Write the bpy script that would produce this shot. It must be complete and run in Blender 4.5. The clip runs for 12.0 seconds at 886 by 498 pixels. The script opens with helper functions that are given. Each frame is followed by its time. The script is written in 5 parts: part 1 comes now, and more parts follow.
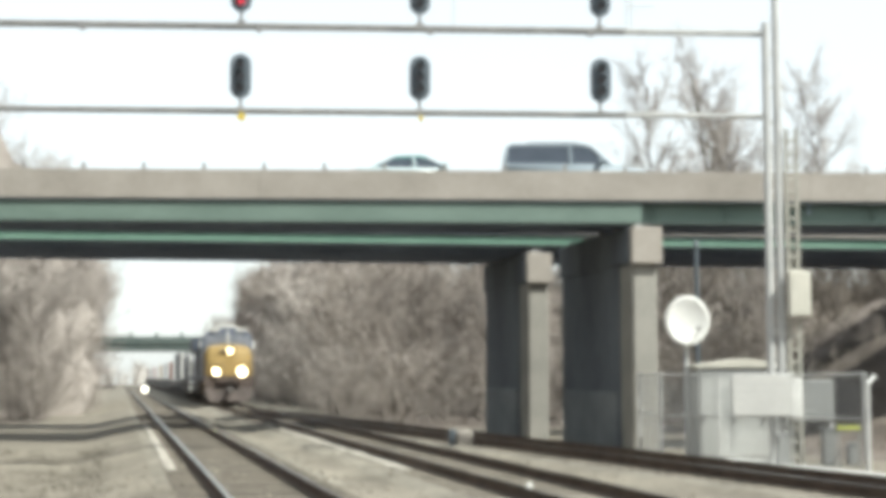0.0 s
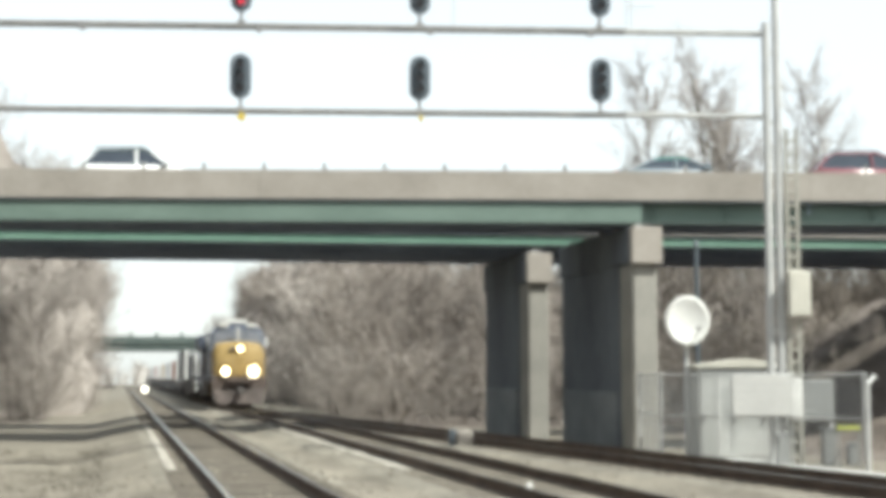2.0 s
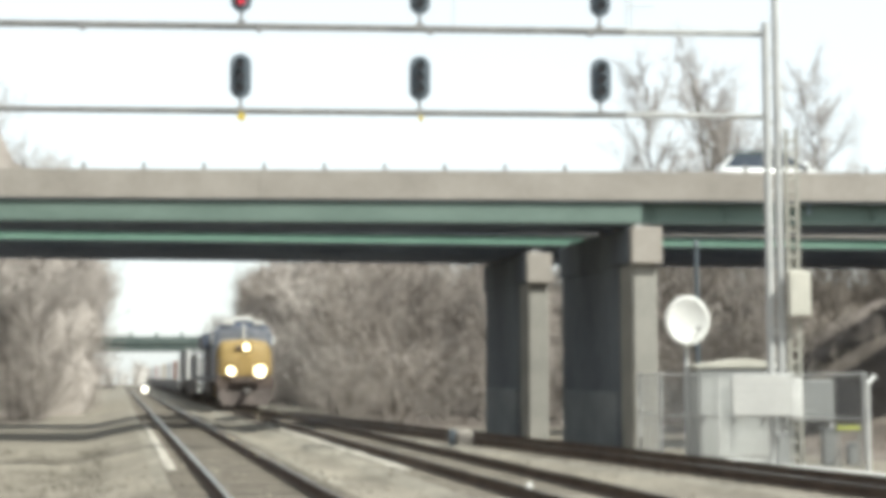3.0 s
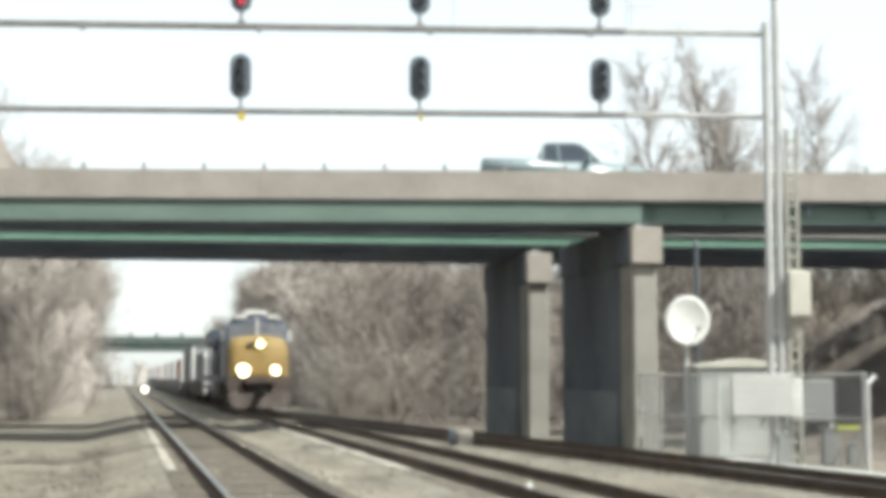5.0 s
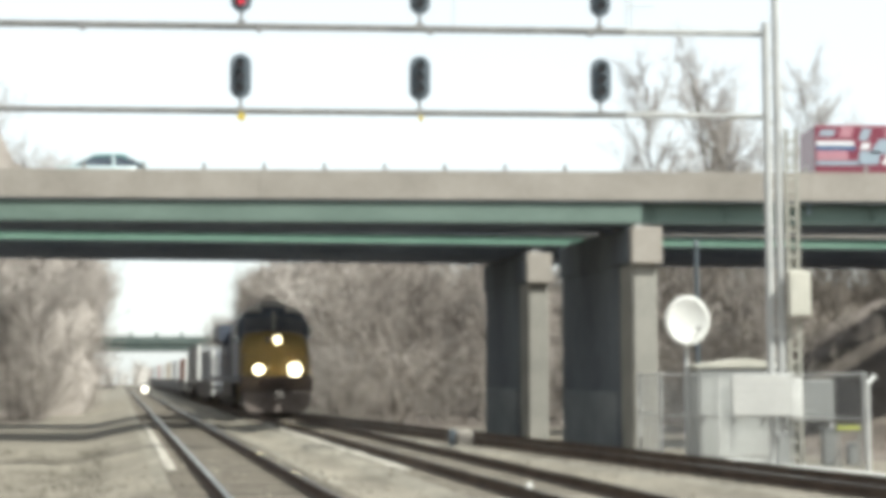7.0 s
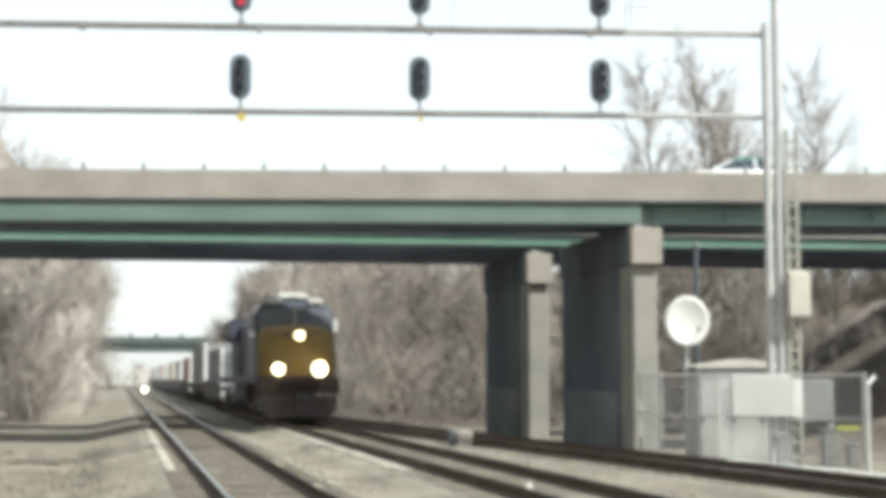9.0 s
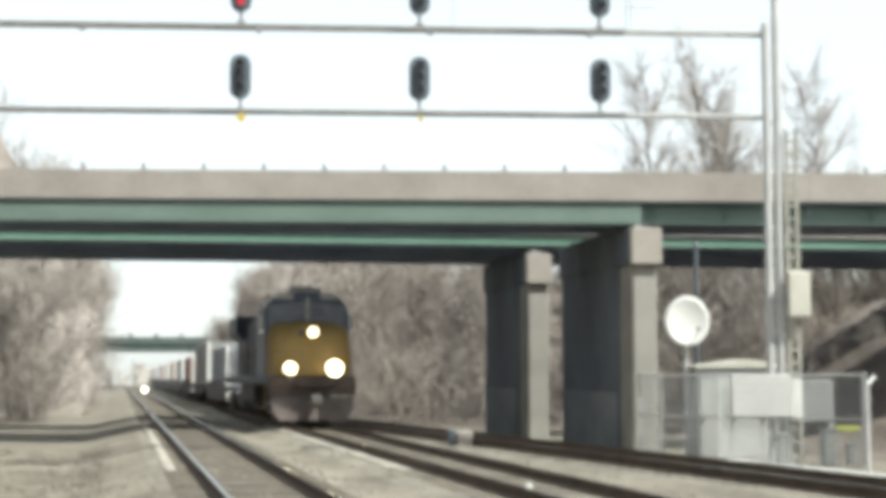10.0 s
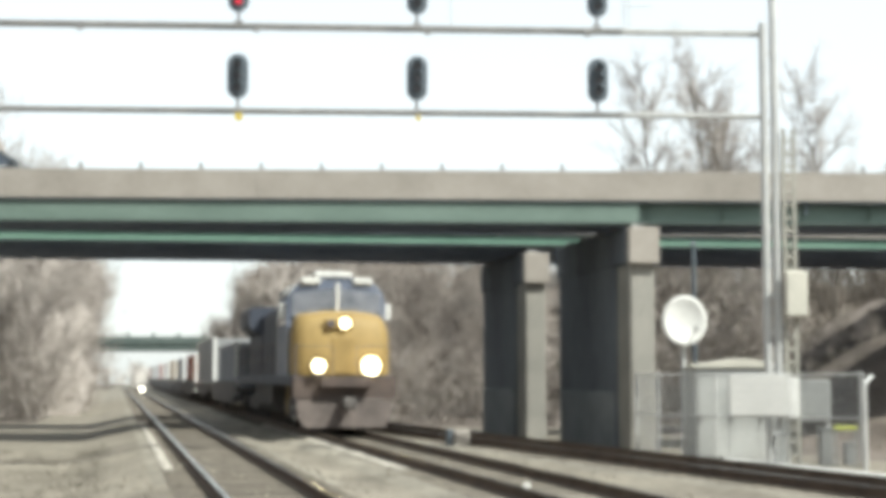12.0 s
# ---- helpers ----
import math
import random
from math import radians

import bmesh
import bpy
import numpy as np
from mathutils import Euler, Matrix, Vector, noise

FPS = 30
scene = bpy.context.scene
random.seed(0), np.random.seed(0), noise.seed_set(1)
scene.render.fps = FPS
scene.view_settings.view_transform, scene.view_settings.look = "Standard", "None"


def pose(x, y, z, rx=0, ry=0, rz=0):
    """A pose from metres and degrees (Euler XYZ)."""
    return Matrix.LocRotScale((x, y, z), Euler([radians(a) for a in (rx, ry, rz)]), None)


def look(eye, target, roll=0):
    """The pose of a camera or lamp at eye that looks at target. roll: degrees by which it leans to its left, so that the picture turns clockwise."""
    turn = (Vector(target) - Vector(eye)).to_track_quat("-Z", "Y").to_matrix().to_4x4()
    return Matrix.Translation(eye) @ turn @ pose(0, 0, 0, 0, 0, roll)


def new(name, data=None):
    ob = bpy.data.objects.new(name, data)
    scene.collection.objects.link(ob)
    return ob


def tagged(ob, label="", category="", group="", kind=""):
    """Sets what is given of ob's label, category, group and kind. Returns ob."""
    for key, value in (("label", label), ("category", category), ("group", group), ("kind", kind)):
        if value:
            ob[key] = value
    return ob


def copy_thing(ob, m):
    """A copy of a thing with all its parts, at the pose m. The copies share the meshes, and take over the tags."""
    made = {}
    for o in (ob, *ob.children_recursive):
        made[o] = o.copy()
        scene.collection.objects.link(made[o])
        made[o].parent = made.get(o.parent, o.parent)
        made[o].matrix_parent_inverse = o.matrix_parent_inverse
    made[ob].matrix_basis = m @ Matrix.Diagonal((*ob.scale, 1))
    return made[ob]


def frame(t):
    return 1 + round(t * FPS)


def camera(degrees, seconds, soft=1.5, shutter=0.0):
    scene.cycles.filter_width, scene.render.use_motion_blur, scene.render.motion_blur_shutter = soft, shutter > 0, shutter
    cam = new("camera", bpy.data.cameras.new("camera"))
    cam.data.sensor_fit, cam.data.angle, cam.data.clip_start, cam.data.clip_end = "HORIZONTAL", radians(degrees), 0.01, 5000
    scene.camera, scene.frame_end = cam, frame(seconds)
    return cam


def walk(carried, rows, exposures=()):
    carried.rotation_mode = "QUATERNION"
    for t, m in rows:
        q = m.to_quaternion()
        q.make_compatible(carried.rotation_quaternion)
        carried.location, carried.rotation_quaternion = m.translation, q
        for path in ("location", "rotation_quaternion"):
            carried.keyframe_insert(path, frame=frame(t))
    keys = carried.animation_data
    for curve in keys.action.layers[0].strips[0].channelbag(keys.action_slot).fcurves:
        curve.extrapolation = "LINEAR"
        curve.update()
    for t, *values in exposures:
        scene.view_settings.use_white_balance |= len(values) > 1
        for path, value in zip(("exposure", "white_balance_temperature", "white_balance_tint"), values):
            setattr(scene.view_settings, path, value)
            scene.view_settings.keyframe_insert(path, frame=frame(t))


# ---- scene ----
cam = camera(32.4, 12.0, soft=6.4)
EYE = (0.0, 0.0, 1.6)
TILT = 4.806          # degrees the camera looks up


def aim(right, up):
    """The camera's pose, turned from its rest by so many degrees."""
    return pose(EYE[0], EYE[1], EYE[2], 90 + TILT + up, 0, -right)


walk(cam, [(0.0, aim(0, 0)), (8.6, aim(0, 0)), (9.2, aim(0.01, 0.025)), (10.1, aim(0.012, 0.02)), (10.4, aim(0.075, 0.09)),
           (11.1, aim(0.085, 0.085)), (11.4, aim(0.1, 0.05)), (12.0, aim(0.105, 0.0))],
     exposures=[(0.0, 0.77, 6300, 3.9), (12.0, 0.77, 6300, 3.9)])

# ---- world and sun ----
SUN_EL, SUN_AZ = 51.0, 126.0      # azimuth from +y towards +x
world = bpy.data.worlds.new("sky")
scene.world = world
world.use_nodes = True
wn = world.node_tree
sky = wn.nodes.new("ShaderNodeTexSky")
sky.sky_type, sky.sun_disc = "NISHITA", False
sky.sun_elevation, sky.sun_rotation = radians(SUN_EL), radians(SUN_AZ)
sky.air_density, sky.dust_density, sky.ozone_density = 1.0, 1.5, 1.0
haze = wn.nodes.new("ShaderNodeHueSaturation")      # thin white haze over the blue
haze.inputs["Saturation"].default_value = 0.48
wn.links.new(sky.outputs[0], haze.inputs["Color"])
veil = wn.nodes.new("ShaderNodeMix")
veil.data_type = "RGBA"
veil.inputs[0].default_value = 0.68
veil.inputs[7].default_value = (3.48, 3.5, 3.42, 1)
wn.links.new(haze.outputs[0], veil.inputs[6])
wn.links.new(veil.outputs[2], wn.nodes["Background"].inputs[0])
wn.nodes["Background"].inputs[1].default_value = 0.175
sun_data = bpy.data.lights.new("sun", "SUN")
sun_data.energy, sun_data.angle, sun_data.color = 4.8, radians(0.6), (1.0, 0.955, 0.87)
sun_ob = new("sun", sun_data)
sd = Vector((math.sin(radians(SUN_AZ)) * math.cos(radians(SUN_EL)), math.cos(radians(SUN_AZ)) * math.cos(radians(SUN_EL)), math.sin(radians(SUN_EL))))
sun_ob.matrix_basis = look(sd * 300, (0, 0, 0))


# ---- materials ----
def material(name, a, b, scale=3.0, rough=0.8, metal=0.0, bump=0.0, fine=40.0, streak=None, glow=0.0, island=0.0, spread=0.0):
    """Two colours mixed by noise at two scales, with relief; streak stretches the noise along an axis."""
    m = bpy.data.materials.new(name)
    m.use_nodes = True
    t = m.node_tree
    n, l = t.nodes, t.links
    p = n["Principled BSDF"]
    co = n.new("ShaderNodeTexCoord")
    mp = n.new("ShaderNodeMapping")
    l.new(co.outputs["Object"], mp.inputs[0])
    if streak:
        mp.inputs["Scale"].default_value = streak
    big, small = n.new("ShaderNodeTexNoise"), n.new("ShaderNodeTexNoise")
    big.inputs["Scale"].default_value, small.inputs["Scale"].default_value = scale, fine
    big.inputs["Detail"].default_value, small.inputs["Detail"].default_value = 5, 3
    l.new(mp.outputs[0], big.inputs[0])
    l.new(mp.outputs[0], small.inputs[0])
    add = n.new("ShaderNodeMath")
    add.operation = "MULTIPLY_ADD"
    l.new(small.outputs[0], add.inputs[0])
    add.inputs[1].default_value = 0.5
    l.new(big.outputs[0], add.inputs[2])
    ramp = n.new("ShaderNodeMapRange")
    ramp.inputs[1].default_value, ramp.inputs[2].default_value = 0.5, 1.0
    l.new(add.outputs[0], ramp.inputs[0])
    mix = n.new("ShaderNodeMix")
    mix.data_type = "RGBA"
    mix.inputs[6].default_value, mix.inputs[7].default_value = (*a, 1), (*b, 1)
    l.new(ramp.outputs[0], mix.inputs[0])
    out = mix.outputs[2]
    if island or spread:
        hs = n.new("ShaderNodeHueSaturation")
        src = n.new("ShaderNodeNewGeometry").outputs["Random Per Island"] if island else n.new("ShaderNodeObjectInfo").outputs["Random"]
        mr = n.new("ShaderNodeMapRange")
        w = island or spread
        mr.inputs[3].default_value, mr.inputs[4].default_value = 1 - w, 1 + w
        l.new(src, mr.inputs[0])
        l.new(mr.outputs[0], hs.inputs["Value"])
        l.new(out, hs.inputs["Color"])
        out = hs.outputs[0]
    l.new(out, p.inputs["Base Color"])
    p.inputs["Roughness"].default_value, p.inputs["Metallic"].default_value = rough, metal
    if bump:
        bn = n.new("ShaderNodeBump")
        bn.inputs["Strength"].default_value, bn.inputs["Distance"].default_value = bump, 0.03
        l.new(small.outputs[0], bn.inputs["Height"])
        l.new(bn.outputs[0], p.inputs["Normal"])
    if glow:
        p.inputs["Emission Color"].default_value = (*b, 1)
        p.inputs["Emission Strength"].default_value = glow
    return m


CONCRETE = material("concrete", (0.225, 0.204, 0.18), (0.31, 0.284, 0.255), 0.7, 0.9, bump=0.3, fine=9)
# dark bluish tone paints in the shade of pier sides and caps
PIER = material("shade_toned_pier_concrete", (0.062, 0.073, 0.088), (0.135, 0.15, 0.168), 0.6, 0.9, bump=0.3, fine=7, streak=(1, 1, 0.25))
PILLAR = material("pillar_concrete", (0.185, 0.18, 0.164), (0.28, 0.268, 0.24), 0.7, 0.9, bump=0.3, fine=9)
FOOTING = material("weathered_footing_concrete", (0.11, 0.123, 0.135), (0.2, 0.213, 0.222), 0.6, 0.9, bump=0.3, fine=7)
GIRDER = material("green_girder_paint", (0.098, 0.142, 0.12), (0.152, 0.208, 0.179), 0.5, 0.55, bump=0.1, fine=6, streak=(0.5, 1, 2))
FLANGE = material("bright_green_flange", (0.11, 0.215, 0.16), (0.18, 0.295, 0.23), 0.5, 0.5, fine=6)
# bluish shade under the decks is put into this colour, inner girders included
SOFFIT = material("shade_blue_deck_underside", (0.2, 0.235, 0.31), (0.3, 0.345, 0.43), 0.5, 0.9, fine=4)
DARKGREEN = material("dark_green_and_shade_paint", (0.05, 0.07, 0.065), (0.09, 0.115, 0.105), 0.4, 0.7, fine=2)
ASPHALT = material("asphalt", (0.04, 0.04, 0.042), (0.07, 0.07, 0.07), 1.0, 0.9, bump=0.2)
BALLAST = material("pale_ballast", (0.092, 0.083, 0.067), (0.245, 0.226, 0.186), 0.5, 0.95, bump=0.9, fine=14)
EARTH = material("gravel_and_dry_grass", (0.085, 0.074, 0.058), (0.225, 0.203, 0.164), 0.3, 0.97, bump=0.8, fine=5)
SLOPE = material("brown_leaf_litter", (0.066, 0.054, 0.046), (0.15, 0.125, 0.107), 0.5, 0.97, bump=0.8, fine=4)
BED = material("brown_track_bed", (0.05, 0.043, 0.033), (0.135, 0.117, 0.092), 1.6, 0.95, bump=0.9, fine=14)
STEEL = material("rusted_rail_side", (0.055, 0.04, 0.033), (0.12, 0.085, 0.065), 2.0, 0.75, 0.3, fine=20)
RAILHEAD = material("polished_rail_head", (0.3, 0.3, 0.3), (0.42, 0.41, 0.4), 2.0, 0.17, 1.0, fine=20)
TIE = material("weathered_wood_tie", (0.06, 0.051, 0.04), (0.125, 0.108, 0.088), 3.0, 0.9, bump=0.5, fine=25, streak=(0.3, 4, 4), spread=0.35)
GALV = material("galvanised_steel", (0.39, 0.395, 0.4), (0.53, 0.53, 0.515), 2.0, 0.5, 0.15, fine=20)
BEAM = material("weathered_steel_beam", (0.18, 0.18, 0.18), (0.32, 0.31, 0.3), 2.0, 0.6, 0.3, fine=10)
BLACK = material("black_signal_paint", (0.06, 0.075, 0.09), (0.09, 0.11, 0.13), 2.0, 0.55, fine=20)
REDLENS = material("lit_red_lens", (0.6, 0.02, 0.04), (0.9, 0.05, 0.09), 2.0, 0.3, glow=0.45)
DARKLENS = material("unlit_lens", (0.08, 0.075, 0.085), (0.13, 0.11, 0.12), 2.0, 0.15)
YELLOWPLATE = material("yellow_plate", (0.45, 0.33, 0.04), (0.6, 0.47, 0.08), 4.0, 0.5)
WHITEPAINT = material("white_paint", (0.58, 0.58, 0.565), (0.69, 0.685, 0.665), 1.5, 0.5, fine=12)
CABINET = material("silver_cabinet_paint", (0.31, 0.318, 0.31), (0.4, 0.403, 0.39), 1.2, 0.5, 0.1, fine=10)
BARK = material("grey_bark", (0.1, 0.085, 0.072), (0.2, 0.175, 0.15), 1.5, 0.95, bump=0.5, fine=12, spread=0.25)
TWIG = material("bare_twigs", (0.262, 0.233, 0.21), (0.37, 0.335, 0.308), 0.5, 0.95, fine=3, spread=0.16)
TWIG_FAR = material("haze_paled_far_twigs", (0.4, 0.375, 0.35), (0.56, 0.53, 0.5), 0.1, 0.95, fine=1, spread=0.2)
TWIG_RIGHT = material("brown_bare_twigs", (0.185, 0.16, 0.141), (0.285, 0.252, 0.226), 0.5, 0.95, fine=3, spread=0.12)


# ---- mesh helpers ----
def mesh_of(name, bm, mats):
    me = bpy.data.meshes.new(name)
    bm.to_mesh(me)
    bm.free()
    for m in mats if isinstance(mats, (list, tuple)) else [mats]:
        me.materials.append(m)
    return me


def thing(name, bm, mat, label, category, group="", kind="", at=None):
    """A top-level mesh."""
    ob = new(name, mesh_of(name, bm, mat))
    if at is not None:
        ob.matrix_basis = at
    return tagged(ob, label, category, group, kind)


def root(name, label, category, at=None, group="", kind=""):
    """A top-level Empty that carries parts."""
    ob = new(name)
    ob.empty_display_size = 0.2
    if at is not None:
        ob.matrix_basis = at
    return tagged(ob, label, category, group, kind)


def part(name, bm, mat, parent, label="", kind=""):
    ob = new(name, mesh_of(name, bm, mat))
    ob.parent = parent
    return tagged(ob, label, kind=kind)


def share(name, me, parent, m):
    """A piece on mesh data that others share."""
    ob = new(name, me)
    ob.parent = parent
    ob.matrix_basis = m
    return ob


def box(bm, x0, x1, y0, y1, z0, z1, bevel=0.0, mi=0):
    r = bmesh.ops.create_cube(bm, size=1.0, matrix=Matrix.Translation(((x0 + x1) / 2, (y0 + y1) / 2, (z0 + z1) / 2)) @ Matrix.Diagonal((x1 - x0, y1 - y0, z1 - z0, 1)))
    fs = {f for v in r["verts"] for f in v.link_faces}
    if bevel:
        es = {e for v in r["verts"] for e in v.link_edges}
        out = bmesh.ops.bevel(bm, geom=list(es), offset=bevel, segments=1, affect="EDGES")
        fs = {f for f in fs if f.is_valid} | set(out["faces"])
    for f in fs:
        f.material_index = mi
    return r


def tube(bm, a, b, r0, r1=None, n=8, cap=True, mi=0):
    a, b = Vector(a), Vector(b)
    d = b - a
    q = d.to_track_quat("Z", "Y").to_matrix().to_4x4()
    r = bmesh.ops.create_cone(bm, cap_ends=cap, segments=n, radius1=r0, radius2=r0 if r1 is None else r1, depth=d.length, matrix=Matrix.Translation((a + b) / 2) @ q)
    for f in {f for v in r["verts"] for f in v.link_faces}:
        f.material_index = mi
    return r


def prism(bm, outline, y0, y1, axis="y", mi=0):
    """Outline of (u, v) pushed along an axis: for y, (x, z); for x, (y, z)."""
    def p(u, v, w):
        return (u, w, v) if axis == "y" else (w, u, v)
    a = [bm.verts.new(p(u, v, y0)) for u, v in outline]
    b = [bm.verts.new(p(u, v, y1)) for u, v in outline]
    fs = [bm.faces.new(a), bm.faces.new(list(reversed(b)))]
    k = len(a)
    fs += [bm.faces.new((a[i], b[i], b[(i + 1) % k], a[(i + 1) % k])) for i in range(k)]
    for f in fs:
        f.material_index = mi
    bmesh.ops.recalc_face_normals(bm, faces=fs)
    return fs


# ---- plan: tracks run straight, drifting to the left with distance ----
LEAN = -0.2122
K_ONE, K_TWO = 2.26, 6.7
RAIL = 0.72           # half the distance between rail heads
YAW = math.degrees(math.atan(-LEAN))


def track_x(k, y):
    return LEAN * y + k


def third_x(y):
    return LEAN * y + K_TWO + 0.093 * (79 - y)


def smooth(a, b, v):
    t = min(1, max(0, (v - a) / (b - a)))
    return t * t * (3 - 2 * t)


def ground_z(x, y):
    """Ballast shoulders along the tracks, a low verge at the left, a dip and then a bank at the right."""
    u = x - LEAN * y
    d = min(abs(u - K_ONE), abs(u - K_TWO))
    if 0 < y < 79:
        d = min(d, abs(x - third_x(y)))
    low = -0.3 - 0.16 * smooth(2.2, 3.6, K_ONE - u) - 0.14 * smooth(9.5, 12, u)
    z = low + (-0.2 - low) * (1 - smooth(1.5, 2.1, d))
    if y > 0:
        edge = third_x(min(y, 79)) + 2.2
        z -= 0.4 * smooth(38, 48, y) * smooth(0, 2.0, x - edge)
        z += 6.4 * min(1, max(0, (x - 11.6) / 9.5)) * smooth(49, 57, y) * (1 - 0.6 * smooth(74, 90, y))
    z -= 0.15 * smooth(1.6, 3.2, K_ONE - u)
    if x > 10 and y > 45:
        z += 0.3 * noise.noise((x * 0.7, y * 0.5, 4.0)) + 0.16 * noise.noise((x * 2.1, y * 1.6, 1.0))
    z += 0.05 * noise.noise((x * 0.5, y * 0.35, 0.3)) * smooth(1.0, 2.0, d)
    z -= 0.004 * max(0, y - 240)
    return z


# ---- ground ----
def build_ground():
    xs = [-900, -400, -200, -120, -80, -60] + [-50 + 0.5 * i for i in range(92)] + [-4.1 + 0.25 * i for i in range(80)] + [15.9 + 0.5 * i for i in range(26)] + [30, 36, 45, 60, 90, 150, 300, 900]
    ys = [-60, -30, -10] + [-4 + 1.0 * i for i in range(0, 104)] + [101 + 4 * i for i in range(50)] + [310, 350, 400, 500, 700, 1100, 2500]
    verts, faces = [], []
    for y in ys:
        for x in xs:
            sx = x + (LEAN * y if abs(x) < 70 else 0)
            verts.append((sx, y, ground_z(sx, y)))
    w = len(xs)
    for j in range(len(ys) - 1):
        for i in range(w - 1):
            a = j * w + i
            faces.append((a, a + 1, a + w + 1, a + w))
    me = bpy.data.meshes.new("ground")
    me.from_pydata(verts, [], faces)
    for m in (EARTH, BALLAST, SLOPE, BED):
        me.materials.append(m)
    for p in me.polygons:
        x, y, z = p.center
        u = x - LEAN * y
        d = min(abs(u - K_ONE), abs(u - K_TWO), abs(x - third_x(y)) if 0 < y < 79 else 99)
        p.material_index = 3 if abs(u - K_ONE) < 1.3 else 1 if d < 1.7 and (y > 25.5 or u > 4.5) else (2 if z > -0.2 and x > 8 or (y > 74 and d > 6) else 0)
        # paler strip beyond the far bridge: sunlit ground put into the colour
        if 8.4 < u < 10.3 and 71 < y < 112:
            p.material_index = 1
        if x > 9.9 and y > 37:
            p.material_index = 2
        p.use_smooth = True
    ob = new("ground", me)
    tagged(ob, "gravelly ground with dry grass and pale ballast shoulders", "ground", kind="structure")


def rail_outline():
    return [(-0.075, -0.18), (0.075, -0.18), (0.075, -0.165), (0.012, -0.15), (0.012, -0.04), (0.037, -0.03), (0.037, -0.003),
            (0.03, 0.0), (-0.03, 0.0), (-0.037, -0.003), (-0.037, -0.03), (-0.012, -0.04), (-0.012, -0.15), (-0.075, -0.165)]


def build_track(k, y0, y1, slope, ties, label):
    """A straight track; its own frame starts at y0 and runs along +y."""
    ang = math.degrees(math.atan(-slope))
    length = (y1 - y0) / math.cos(radians(ang))
    t = root("railway_track", label, "railway track", pose(k(y0), y0, 0, 0, 0, ang), "tracks", "structure")
    for sx in (-RAIL, RAIL):
        bm = bmesh.new()
        prism(bm, [(sx + u, v) for u, v in rail_outline()], 0, length)
        for f in bm.faces:
            if f.normal.z > 0.6 and f.calc_center_median().z > -0.02:
                f.material_index = 1
        part("rail", bm, [STEEL, RAILHEAD], t)
    bm = bmesh.new()
    box(bm, -1.29, 1.29, -0.115, 0.115, -0.36, -0.186, 0.012)
    me = mesh_of("tie", bm, TIE)
    rng = random.Random(int(length * 10))
    for i in range(ties):
        share("tie", me, t, pose(rng.uniform(-0.04, 0.04), 0.3 + i * 0.56, rng.uniform(-0.008, 0.006), 0, 0, rng.uniform(-0.8, 0.8)))
    return t


def build_tracks():
    build_track(lambda y: track_x(K_ONE, y), -10, 330, LEAN, 180, "straight railway track with worn steel rails on ballast")
    build_track(lambda y: track_x(K_TWO, y), -10, 330, LEAN, 180, "railway track carrying the freight train")
    build_track(third_x, 2, 78, LEAN - 0.093, 125, "diverging railway track joining at a turnout")


# ---- the twin highway bridges ----
BR_A, BR_B = 49.5, 61.2     # front faces of the near and the far bridge
ROAD_Z = 7.58


